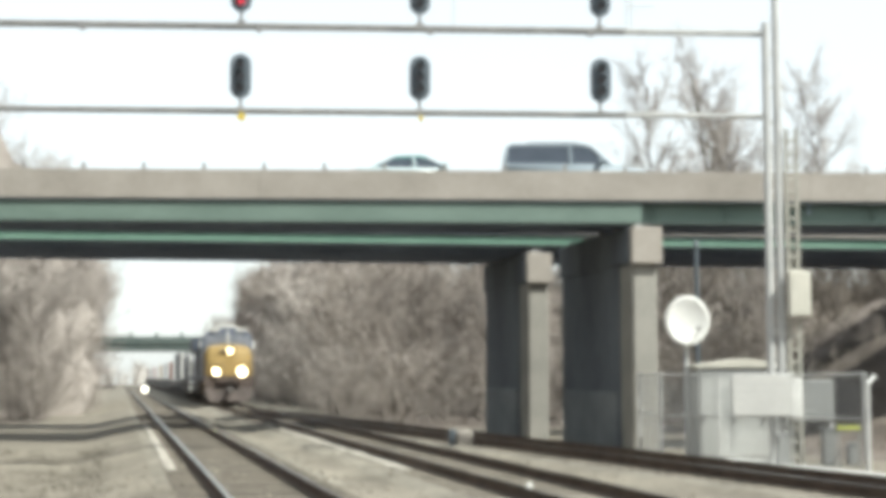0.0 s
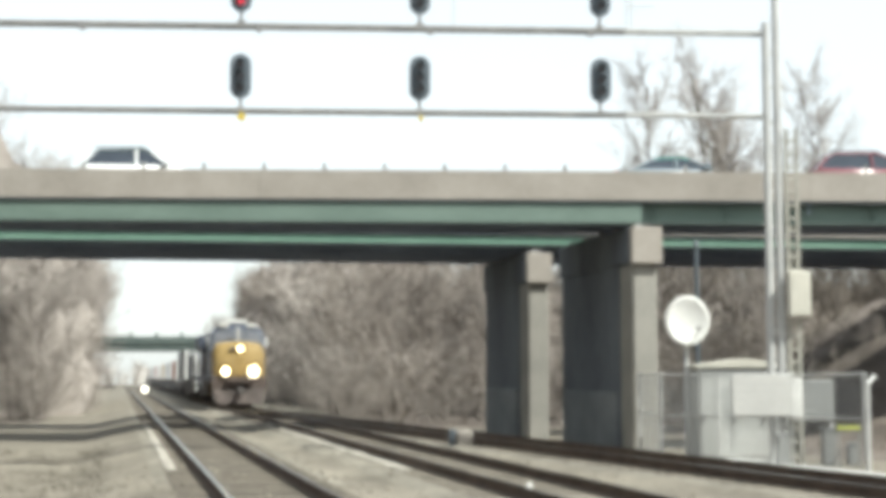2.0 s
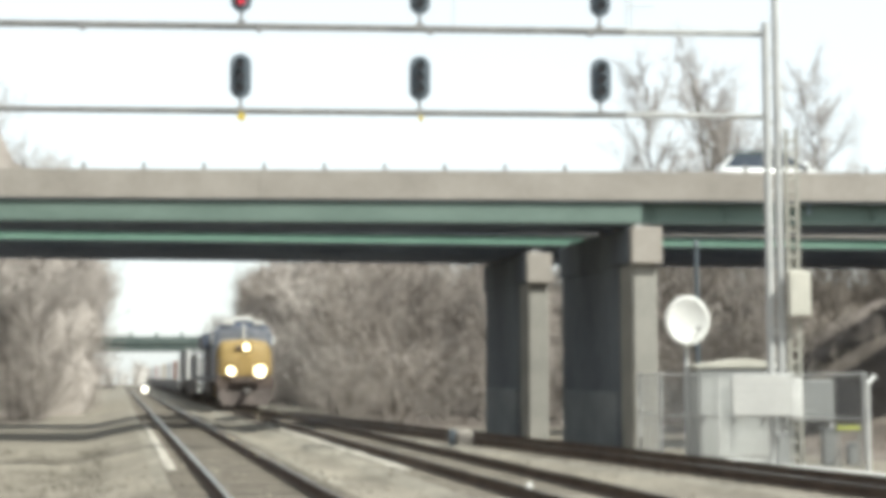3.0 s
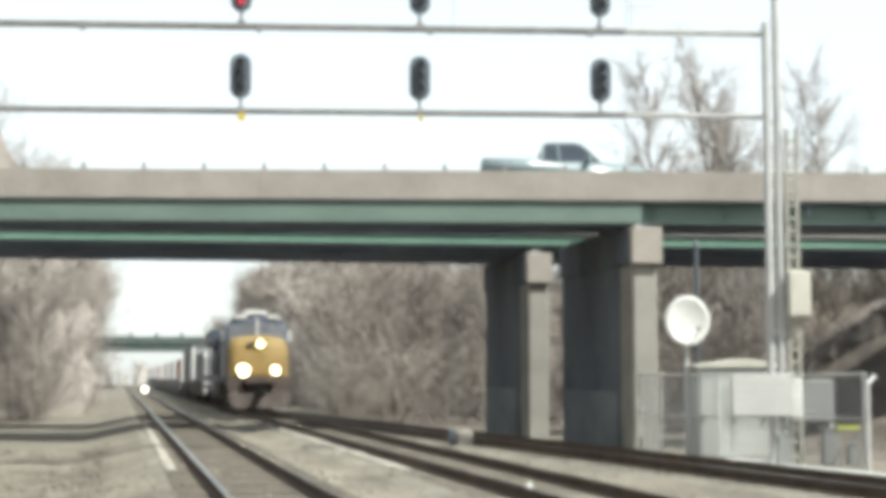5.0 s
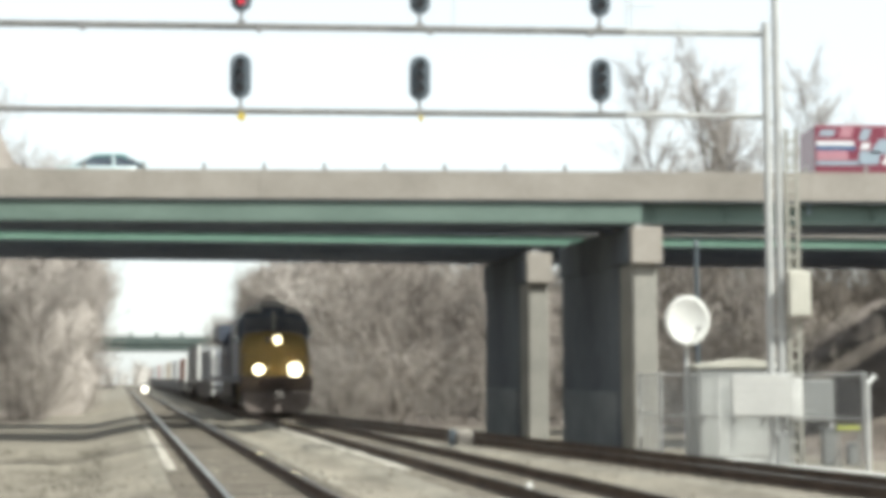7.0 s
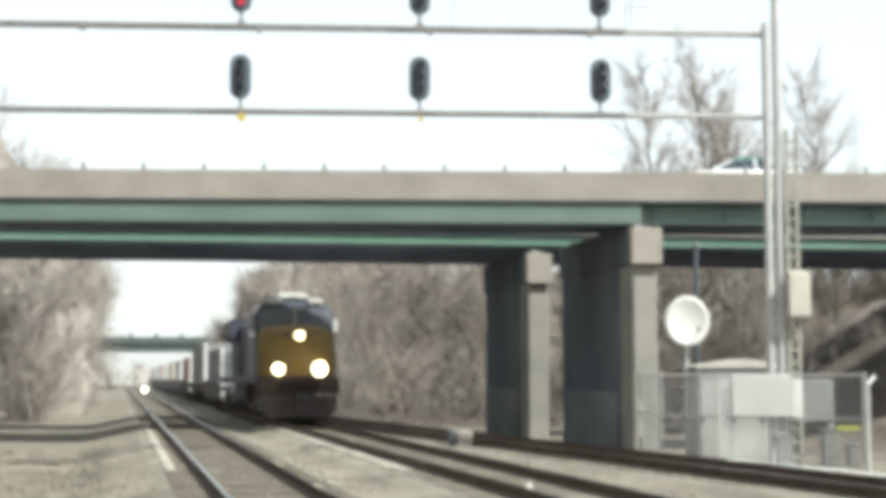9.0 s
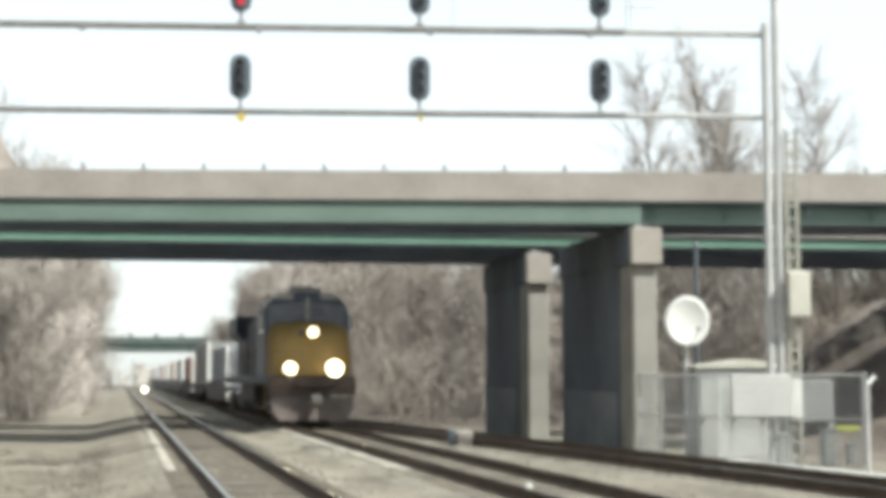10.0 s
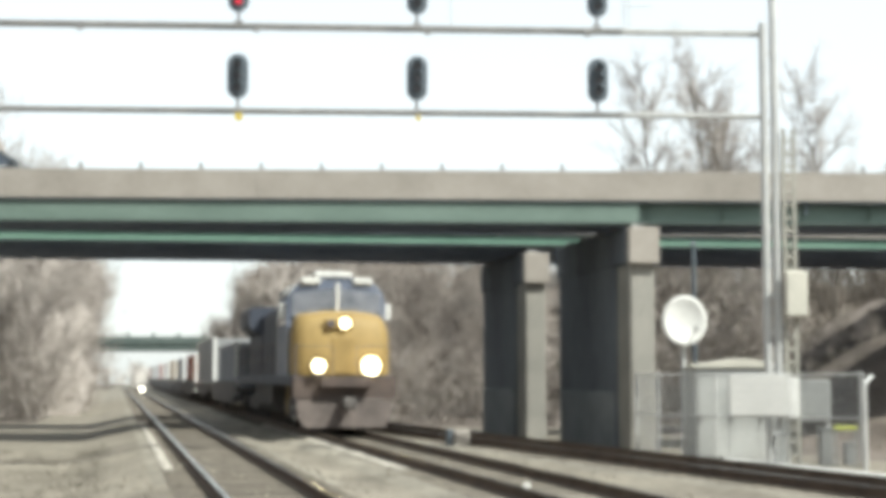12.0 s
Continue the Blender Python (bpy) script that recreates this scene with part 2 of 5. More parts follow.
def build_bridge(y0, depth, drop, name, label, soffit, inner, posts, face):
    """One carriageway: deck, parapets, girders. drop: fall per metre to the right; soffit, inner: girder bottoms."""
    b = root(name, label, "bridge", None, "highway bridges", "structure")
    x0, x1 = -60.0, 48.0

    def zz(x, z):
        return z - drop * x

    def beam(nm, outline, mat, xa=x0, xb=x1, lab=""):
        bm = bmesh.new()
        a = [bm.verts.new((xa, y, zz(xa, z))) for y, z in outline]
        c = [bm.verts.new((xb, y, zz(xb, z))) for y, z in outline]
        k = len(a)
        bm.faces.new(a), bm.faces.new(list(reversed(c)))
        for i in range(k):
            bm.faces.new((a[i], c[i], c[(i + 1) % k], a[(i + 1) % k]))
        bmesh.ops.recalc_face_normals(bm, faces=bm.faces)
        return part(nm, bm, mat, b, lab)

    y1 = y0 + depth
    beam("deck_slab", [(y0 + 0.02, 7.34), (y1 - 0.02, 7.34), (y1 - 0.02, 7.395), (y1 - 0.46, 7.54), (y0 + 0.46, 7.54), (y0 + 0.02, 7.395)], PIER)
    beam("roadway", [(y0 + 0.46, 7.545), (y1 - 0.46, 7.545), (y1 - 0.46, ROAD_Z), (y0 + 0.46, ROAD_Z)], ASPHALT)
    # parapets in cast lengths, with open joints
    step = 9.0
    n = int((x1 - x0) / step)
    for i in range(n):
        xa, xb = x0 + i * step, x0 + (i + 1) * step - 0.008
        beam("parapet", [(y0, 7.4), (y0 + 0.44, 7.55), (y0 + 0.42, 7.7), (y0 + 0.3, 7.95), (y0 + 0.26, 8.33), (y0 + 0.03, 8.35)], CONCRETE, xa, xb)
        beam("parapet", [(y1, 7.4), (y1 - 0.44, 7.55), (y1 - 0.42, 7.7), (y1 - 0.3, 7.95), (y1 - 0.26, 8.33), (y1 - 0.03, 8.35)], CONCRETE, xa, xb)
    g = y0 + 0.12
    count = 5
    for i in range(count):
        gy = g + i * (depth - 0.24) / (count - 1)
        zb = soffit if i == 0 else inner
        web = [(gy - 0.01, zb + 0.06), (gy + 0.01, zb + 0.06), (gy + 0.01, 7.3), (gy - 0.01, 7.3)]
        if posts and i == 0:
            beam("girder", web, face, x0, 6.5)
            # beyond the pier the outer girder stands further back under the deck edge
            beam("girder", [(y + 0.28, z) for y, z in web], face, 6.52, x1)
            for k in range(14):
                bm = bmesh.new()
                x = 6.9 + k * 2.4
                box(bm, x, x + 0.02, gy + 0.14, gy + 0.268, zz(x, zb + 0.07), zz(x, 7.29))
                part("stiffener", bm, face, b)
        else:
            beam("girder", web, face if i == 0 else SOFFIT)
        # front flanges in dark green: shade lines along the girder, painted in
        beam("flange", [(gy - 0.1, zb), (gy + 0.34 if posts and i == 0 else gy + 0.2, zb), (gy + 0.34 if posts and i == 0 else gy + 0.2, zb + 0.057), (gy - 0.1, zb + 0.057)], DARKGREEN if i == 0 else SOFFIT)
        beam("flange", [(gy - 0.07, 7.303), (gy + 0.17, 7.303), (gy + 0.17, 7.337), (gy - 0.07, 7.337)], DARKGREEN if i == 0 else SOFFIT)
    if posts:
        bm = bmesh.new()
        box(bm, -0.03, 0.03, -0.03, 0.03, 0, 0.26)
        box(bm, -0.06, 0.06, -0.04, 0.04, 0.05, 0.2)
        pm = mesh_of("delineator_post", bm, BEAM)
        for i in range(22):
            x = -21.67 + i * 1.975
            share("delineator_post", pm, b, pose(x, y0 + 0.15, zz(x, 8.335)))
    # cross frames
    for x in [x0 + 6 * i for i in range(18)]:
        bm = bmesh.new()
        tube(bm, (x, g, zz(x, inner + 0.1)), (x, y1 - 0.12, zz(x, inner + 0.1)), 0.04, n=6)
        tube(bm, (x, g, zz(x, 7.25)), (x, y1 - 0.12, zz(x, 7.25)), 0.04, n=6)
        part("cross_frame", bm, SOFFIT, b)
    return b


def build_pier(x, y, length, top, label):
    """A long narrow pier parallel to the tracks: rounded columns and wall below a cap beam."""
    p = root("bridge_pier", label, "bridge pier", pose(x, y, 0, 0, 0, YAW), "bridge piers", "structure")
    # wall and cap darker than the pale ends: their shaded side is in the colour
    bm = bmesh.new()
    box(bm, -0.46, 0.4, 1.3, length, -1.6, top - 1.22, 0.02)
    part("pier_wall", bm, PIER, p, "infill wall coloured dark for its shaded side")
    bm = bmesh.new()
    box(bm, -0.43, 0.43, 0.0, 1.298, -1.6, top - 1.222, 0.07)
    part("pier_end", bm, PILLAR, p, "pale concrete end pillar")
    bm = bmesh.new()
    box(bm, -0.56, 0.56, 1.5, length - 0.3, -1.6, 1.12, 0.04)
    part("crash_wall", bm, FOOTING, p, "low concrete crash wall round the pier's foot")
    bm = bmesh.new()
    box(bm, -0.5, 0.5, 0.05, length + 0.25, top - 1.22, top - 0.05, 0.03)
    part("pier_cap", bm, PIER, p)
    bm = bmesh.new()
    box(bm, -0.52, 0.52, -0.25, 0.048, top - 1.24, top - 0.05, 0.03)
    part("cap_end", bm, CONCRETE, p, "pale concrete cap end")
    for i in range(5):
        bm = bmesh.new()
        v = 0.45 + i * (length - 0.9) / 4
        box(bm, -0.25, 0.25, v - 0.25, v + 0.25, top - 0.05, top + 0.11, 0.02)
        part("bearing", bm, BEAM, p)




def build_far_bridge():
    b = root("far_bridge", "distant green girder road bridge over the tracks", "bridge", pose(-66, 290, 0), "", "structure")
    for nm, z0, z1, dy, m in (("girder", 6.6, 7.9, 0.25, DARKGREEN), ("parapet", 7.9, 9.3, 0.0, DARKGREEN), ("deck_slab", 7.7, 7.95, 0.3, SOFFIT)):
        bm = bmesh.new()
        box(bm, -42, 42, dy, 11 - dy, z0, z1, 0.05)
        part(nm, bm, m, b)
    for i in range(14):
        bm = bmesh.new()
        box(bm, -32 + 4.8 * i, -31.4 + 4.8 * i, 0.05, 0.5, 9.29, 9.95, 0.05)
        part("railing_post", bm, DARKGREEN, b)
    for x in (-24, 30):
        bm = bmesh.new()
        box(bm, x - 0.6, x + 0.6, 0.6, 10.4, -3, 6.6, 0.08)
        part("pier", bm, PIER, b)


build_ground()


def build_ballast_ridges():
    """Fresh pale ballast heaped along the rails; it stops short near the viewer."""
    rng = random.Random(4)
    for u0, u1, ya, yb in ((0.9, 1.24, 29.4, 60.0), (5.42, 5.9, 29.6, 58.0)):
        vs, fs = [], []
        n = 90
        for i in range(n + 1):
            y = ya + (yb - ya) * i / n
            for k, (f, h) in enumerate(((0, -0.04), (0.25, 0.02), (0.6, 0.03), (1, -0.04))):
                u = u0 + (u1 - u0) * f + rng.uniform(-0.03, 0.03)
                vs.append((LEAN * y + u, y, -0.19 + h + rng.uniform(-0.012, 0.012)))
            if i:
                fs += [(4 * i - 4 + k, 4 * i - 3 + k, 4 * i + 1 + k, 4 * i + k) for k in range(3)]
        me = bpy.data.meshes.new("ballast_ridge")
        me.from_pydata(vs, [], fs)
        me.materials.append(FRESH)
        tagged(new("ballast_ridge", me), "low ridge of fresh pale ballast along the rail", "ballast", "ballast ridges", kind="structure")


FRESH = material("fresh_pale_ballast", (0.2, 0.185, 0.16), (0.42, 0.395, 0.345), 1.5, 0.95, bump=0.9, fine=18)
build_tracks()
build_ballast_ridges()
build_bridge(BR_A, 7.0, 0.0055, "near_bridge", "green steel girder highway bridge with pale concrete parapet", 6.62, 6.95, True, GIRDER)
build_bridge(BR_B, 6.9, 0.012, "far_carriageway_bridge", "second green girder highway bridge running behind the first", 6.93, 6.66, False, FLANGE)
build_pier(6.55, 49.35, 7.9, 6.5, "grey concrete wall pier under the near bridge")
build_pier(3.82, 61.1, 7.0, 6.6, "grey concrete wall pier under the farther bridge")
build_far_bridge()


# ---- approach embankments that carry the road on either side ----
def build_approach(x0, x1, name):
    bm = bmesh.new()
    prof = [(41, -1.2), (49.7, 7.2), (70.2, 6.6), (79, -1.2)]
    for xa, xb in ((x0, x1),):
        a = [bm.verts.new((xa, y, z - (0.0055 * xa if z > 0 else 0))) for y, z in prof]
        c = [bm.verts.new((xb, y, z - (0.0055 * xb if z > 0 else 0))) for y, z in prof]
        bm.faces.new(a), bm.faces.new(list(reversed(c)))
        for i in range(4):
            bm.faces.new((a[i], c[i], c[(i + 1) % 4], a[(i + 1) % 4]))
    bmesh.ops.recalc_face_normals(bm, faces=bm.faces)
    e = thing(name, bm, SLOPE, "grassed earth embankment carrying the highway", "embankment", kind="structure")
    bm = bmesh.new()
    a = [bm.verts.new((x, y, ROAD_Z - 0.0055 * x + dz)) for x in (x0, x1) for y, dz in ((49.9, 0), (56.2, 0), (56.2, -0.4), (49.9, -0.4))]
    for q in ((0, 1, 5, 4), (1, 2, 6, 5), (2, 3, 7, 6), (3, 0, 4, 7), (0, 3, 2, 1), (4, 5, 6, 7)):
        bm.faces.new([a[i] for i in q])
    bmesh.ops.recalc_face_normals(bm, faces=bm.faces)
    part("roadway", bm, ASPHALT, e)


build_approach(-320, -60.05, "embankment_west")
build_approach(48.05, 320, "embankment_east")


# ---- signal gantry ----
def gantry_y(x):
    return 35.0 + 0.062 * x


def signal_head(parent, m, red):
    """An oval backboard with hooded lenses on a short stalk; faces the camera's side."""
    h = new("signal_head")
    h.parent, h.matrix_basis = parent, m
    tagged(h, "black oval signal head" + (" showing a red light" if red else ""))
    w, hh = 0.24, 0.52
    out = [(w * math.cos(a), hh - w + w * math.sin(a)) for a in [math.pi * i / 12 for i in range(13)]]
    out += [(w * math.cos(a), -hh + w + w * math.sin(a)) for a in [math.pi + math.pi * i / 12 for i in range(13)]]
    bm = bmesh.new()
    prism(bm, out, -0.02, 0.03)
    part("backboard", bm, BLACK, h)
    bm = bmesh.new()
    box(bm, -0.13, 0.13, 0.03, 0.26, -0.4, 0.4, 0.02)
    part("lamp_case", bm, BLACK, h)
    for i, z in enumerate((0.27, 0.0, -0.27)):
        bm = bmesh.new()
        tube(bm, (0, -0.05, z), (0, -0.02, z), 0.085, n=14)
        part("lens", bm, REDLENS if red and i == 2 else DARKLENS, h)
        bm = bmesh.new()
        for j in range(9):
            a, b = math.pi * (j / 8 * 1.2 - 0.1), math.pi * ((j + 1) / 8 * 1.2 - 0.1)
            if j == 8:
                break
            vs = [(0.11 * math.cos(t), y, z + 0.11 * math.sin(t)) for t, y in ((a, -0.02), (b, -0.02), (b, -0.24), (a, -0.24))]
            bm.faces.new([bm.verts.new(v) for v in vs])
        bmesh.ops.remove_doubles(bm, verts=bm.verts, dist=1e-4)
        bmesh.ops.solidify(bm, geom=bm.faces, thickness=0.008)
        part("hood", bm, BLACK, h)
    bm = bmesh.new()
    tube(bm, (0, 0.1, -0.735), (0, 0.1, -0.38), 0.035, n=10)
    box(bm, -0.09, 0.09, 0.0, 0.2, -0.74, -0.72)
    part("stalk", bm, BEAM, h)
    return h


PALEBOX = material("cream_box_paint", (0.42, 0.41, 0.36), (0.54, 0.52, 0.46), 2.0, 0.6, fine=12)
LADDER = material("weathered_ladder_paint", (0.22, 0.215, 0.19), (0.36, 0.35, 0.31), 3, 0.7, fine=15)
LOW_Z, HIGH_Z = 7.7, 9.69


def build_gantry():
    g = root("signal_gantry", "galvanised steel signal gantry spanning the tracks with a side ladder", "signal gantry", None)
    ang = math.degrees(math.atan(0.062))

    def span(nm, xa, xb, z0, z1, dy, depth, mat):
        bm = bmesh.new()
        box(bm, 0, (xb - xa) / math.cos(radians(ang)), dy, dy + depth, z0, z1, 0.01)
        o = part(nm, bm, mat, g)
        o.matrix_basis = pose(xa, gantry_y(xa), 0, 0, 0, ang)

    for z in (LOW_Z, HIGH_Z):
        span("beam", -13.0, 4.3, z, z + 0.085, 0, 0.1, BEAM)
        span("beam", -13.0, 4.3, z, z + 0.085, 0.3, 0.1, BEAM)
        span("beam", 4.302, 7.7, z, z + 0.085, 0, 0.1, GALV)
        span("beam", 4.302, 7.7, z, z + 0.085, 0.3, 0.1, GALV)
        for i in range(30):
            xa = -12.8 + i * 0.7
            span("cross_strut", xa, xa + 0.05, z + 0.02, z + 0.08, 0.1, 0.2, GALV)
        # brackets hanging below
        for x in (-8.35, -4.32, -0.35, 3.4):
            if z == HIGH_Z:
                span("bracket", x, x + 0.12, z - 0.12, z, 0.0, 0.12, BEAM)
    for x in (0.24, 4.3, 4.42):
        span("handrail_post", x, x + 0.03, HIGH_Z + 0.1, HIGH_Z + 1.1, 0.02, 0.03, GALV)
    span("handrail", 4.3, 5.0, HIGH_Z + 0.6, HIGH_Z + 0.63, 0.02, 0.03, GALV)
    # right tower: two tubes with lacing
    for x, top, r in ((7.62, 9.95, 0.095), (7.87, 12.4, 0.1)):
        bm = bmesh.new()
        tube(bm, (x, 35.5, -0.45), (x, 35.5, top), r, n=16)
        tube(bm, (x, 35.5, -0.45), (x, 35.5, -0.38), r + 0.12, n=16)
        part("tower_leg", bm, GALV, g)
    for i in range(12):
        z = 0.2 + i * 0.82
        bm = bmesh.new()
        tube(bm, (7.7, 35.5, z), (7.79, 35.5, z), 0.03, n=6)
        part("lacing_bar", bm, GALV, g)
    # left tower
    bm = bmesh.new()
    tube(bm, (-12.9, gantry_y(-12.9) + 0.3, -0.6), (-12.9, gantry_y(-12.9) + 0.3, 11.5), 0.14, n=16)
    part("tower_leg", bm, GALV, g)
    # ladder with rungs and a back plate
    lad = new("ladder")
    lad.parent = g
    tagged(lad, "steel climbing ladder")
    for x in (8.03, 8.27):
        bm = bmesh.new()
        box(bm, x - 0.04, x + 0.04, 35.36, 35.42, -0.45, 7.4)
        part("ladder_rail", bm, LADDER, lad)
    for i in range(25):
        bm = bmesh.new()
        tube(bm, (8.03, 35.39, -0.2 + i * 0.305), (8.27, 35.39, -0.2 + i * 0.305), 0.032, n=6)
        part("rung", bm, LADDER, lad)
    for z0, z1 in ((-0.2, 2.0), (4.15, 4.6), (5.0, 5.15)):
        bm = bmesh.new()
        box(bm, 8.06, 8.24, 35.44, 35.46, z0, z1)
        part("guard_plate", bm, LADDER, lad)
    bm = bmesh.new()
    box(bm, 7.98, 8.48, 35.1, 35.34, 3.0, 4.05, 0.03)
    part("junction_box", bm, PALEBOX, g, "pale grey equipment box")
    bm = bmesh.new()
    box(bm, 7.98, 8.24, 35.1, 35.34, 0.62, 1.58, 0.02)
    part("meter_box", bm, WHITEPAINT, g, "white box")
    for x, red in ((-4.67, True), (-0.54, False), (3.69, False)):
        signal_head(g, pose(x, gantry_y(x), LOW_Z + 0.82, 0, 0, ang), False)
        signal_head(g, pose(x, gantry_y(x), HIGH_Z + 0.86, 0, 0, ang), red)
        if x < 3:
            bm = bmesh.new()
            tube(bm, (x + 0.03, gantry_y(x) - 0.01, LOW_Z - 0.13), (x + 0.03, gantry_y(x) + 0.02, LOW_Z - 0.13), 0.1 if x < -1 else 0.06, n=12)
            box(bm, x + 0.015, x + 0.045, gantry_y(x) + 0.021, gantry_y(x) + 0.04, LOW_Z - 0.2, LOW_Z)
            part("marker_disc", bm, YELLOWPLATE, g, "small yellow disc")


build_gantry()


# ---- fenced equipment compound ----
FAINT = material("faded_lettering", (0.56, 0.56, 0.548), (0.67, 0.665, 0.65), 2, 0.6)
DULLGREY = material("dull_grey_paint", (0.16, 0.165, 0.165), (0.26, 0.265, 0.26), 1.5, 0.6, fine=12)


def build_compound():
    bm = bmesh.new()
    box(bm, -0.16, 0.16, 0, 9.0, -0.7, -0.36, 0.03)
    thing("kerb_strip", bm, WHITEPAINT, "pale concrete kerb strip along the compound", "kerb", kind="structure", at=pose(9.05, 30.6, 0, 0, 0, 17.5))
    # relay cabinet
    c = root("equipment_cabinet", "silver-grey railway equipment cabinet with a curved roof", "equipment cabinet", pose(7.0, 37.2, -0.46))
    bm = bmesh.new()
    box(bm, -0.8, 1.5, 0, 1.5, 0.0, 2.3, 0.02)
    part("body", bm, CABINET, c)
    bm = bmesh.new()
    roof = [(-0.88, 2.3), (1.58, 2.3), (1.58, 2.35), (0.35, 2.52), (-0.88, 2.35)]
    prism(bm, roof, -0.07, 1.57)
    part("roof", bm, PALEBOX, c)
    for x0, x1 in ((-0.74, -0.02), (0.0, 0.7), (0.72, 1.44)):
        bm = bmesh.new()
        box(bm, x0, x1, -0.025, -0.003, 0.15, 2.15, 0.008)
        d = part("door", bm, CABINET, c)
        bm = bmesh.new()
        box(bm, x0 + 0.06, x0 + 0.1, -0.07, -0.026, 1.0, 1.18, 0.008)
        part("handle", bm, BEAM, d)
    bm = bmesh.new()
    box(bm, -1.0, 1.7, -0.15, 1.6, -0.25, 0.0, 0.02)
    part("plinth", bm, CONCRETE, c)
    # satellite dish behind the cabinet
    d = root("satellite_dish", "white round satellite dish on a grey post", "satellite dish", pose(6.08, 38.0, -0.5))
    bm = bmesh.new()
    n, rings = 28, 6
    grid = [[bm.verts.new((0.56 * r / rings * math.cos(2 * math.pi * i / n), 0.06 - 0.1 * (r / rings) ** 2, 3.5 + 0.63 * r / rings * math.sin(2 * math.pi * i / n))) for i in range(n)] for r in range(1, rings + 1)]
    mid = bm.verts.new((0, 0.06, 3.5))
    for i in range(n):
        bm.faces.new((mid, grid[0][i], grid[0][(i + 1) % n]))
        for r in range(rings - 1):
            bm.faces.new((grid[r][i], grid[r + 1][i], grid[r + 1][(i + 1) % n], grid[r][(i + 1) % n]))
    bmesh.ops.recalc_face_normals(bm, faces=bm.faces)
    bmesh.ops.solidify(bm, geom=bm.faces, thickness=0.03)
    for f in bm.faces:
        f.smooth = True
    part("reflector", bm, WHITEPAINT, d)
    bm = bmesh.new()
    tube(bm, (0, 0.2, -0.4), (0, 0.2, 3.2), 0.06, n=10)
    tube(bm, (0, 0.2, 3.2), (0, 0.12, 3.5), 0.05, n=10)
    part("post", bm, GALV, d)
    bm = bmesh.new()
    tube(bm, (0.1, -0.02, 2.95), (0.24, -0.45, 3.28), 0.014, n=6)
    part("feed_arm", bm, BEAM, d)
    bm = bmesh.new()
    tube(bm, (0.2, -0.42, 3.28), (0.26, -0.5, 3.32), 0.05, n=10)
    part("feed_horn", bm, BEAM, d)
    # thin dark pole
    bm = bmesh.new()
    tube(bm, (6.53, 39.2, -0.9), (6.53, 39.2, 5.0), 0.07, 0.055, n=10)
    tube(bm, (6.53, 39.2, 5.0), (6.53, 39.2, 5.12), 0.09, 0.02, n=10)
    thing("antenna_pole", bm, BLACK, "thin black antenna pole standing behind the dish", "pole")
    # small grey case on legs, further back
    k = root("relay_case", "grey relay case on short legs", "relay case", pose(9.35, 38.2, -0.46))
    bm = bmesh.new()
    box(bm, -0.4, 0.4, 0, 0.5, 0.95, 2.0, 0.03)
    part("case", bm, DULLGREY, k)
    for x in (-0.38, 0.38):
        bm = bmesh.new()
        box(bm, x - 0.04, x + 0.04, 0.2, 0.28, -0.3, 0.95)
        part("leg", bm, GALV, k)
    for x, y, w, h in ((7.75, 34.9, 0.28, 0.75), (8.9, 35.3, 0.3, 0.85), (9.5, 35.6, 0.22, 0.5)):
        bm = bmesh.new()
        box(bm, -w / 2, w / 2, 0, w, -0.1, h, 0.03)
        box(bm, -w / 2 - 0.02, w / 2 + 0.02, -0.02, w + 0.02, h, h + 0.05, 0.01)
        thing("utility_pedestal", bm, DULLGREY, "pale grey utility pedestal box", "pedestal", "pedestals", at=pose(x, y, -0.46))
    k = root("barrier", "low grey barrier with a yellow-green top bar", "barrier", pose(9.15, 34.6, -0.44))
    bm = bmesh.new()
    box(bm, -0.27, 0.27, -0.02, 0.02, 0.86, 0.95, 0.01)
    part("top_bar", bm, material("yellow_green_paint", (0.36, 0.4, 0.06), (0.5, 0.53, 0.1), 3, 0.5), k, "yellow-green bar")
    for x in (-0.22, 0.22):
        bm = bmesh.new()
        box(bm, x - 0.02, x + 0.02, -0.02, 0.02, -0.1, 0.86)
        part("leg", bm, DULLGREY, k)
    # chain-link fence
    f = root("chain_link_fence", "galvanised chain-link fence with tall posts round the equipment", "fence")
    corners = [(4.95, 38.6), (5.15, 36.2), (6.3, 35.0), (7.85, 34.5), (9.25, 33.4), (10.3, 37.5)]
    for i, (x, y) in enumerate(corners):
        r = 0.055 if i == 4 else 0.022 if i in (2, 3) else 0.042
        bm = bmesh.new()
        tube(bm, (x, y, -0.7), (x, y, 1.45 if i == 4 else 1.72), r, n=10)
        if i == 4:
            tube(bm, (x, y, 1.45), (x + 0.2, y + 0.1, 1.62), 0.045, n=10)
        part("post", bm, GALV, f)
    for (xa, ya), (xb, yb) in zip(corners, corners[1:]):
        for z in (1.66, 0.7):
            bm = bmesh.new()
            tube(bm, (xa, ya, z), (xb, yb, z), 0.022, n=6)
            part("rail", bm, GALV, f)
        L = math.hypot(xb - xa, yb - ya)
        bm = bmesh.new()
        n = int((L + 2.1) / 0.075)
        for s in (1, -1):
            for j in range(n):
                u0 = -2.1 + j * 0.075
                z0, z1, ua, ub = -0.42, 1.66, u0, u0 + 2.08
                if ua < 0:
                    z0, ua = z0 - ua, 0
                if ub > L:
                    z1, ub = z1 - (ub - L), L
                if ub - ua < 0.05:
                    continue
                if s < 0:
                    z0, z1 = 1.24 - z0, 1.24 - z1
                pa = Vector((xa + (xb - xa) * ua / L, ya + (yb - ya) * ua / L, z0))
                pb = Vector((xa + (xb - xa) * ub / L, ya + (yb - ya) * ub / L, z1))
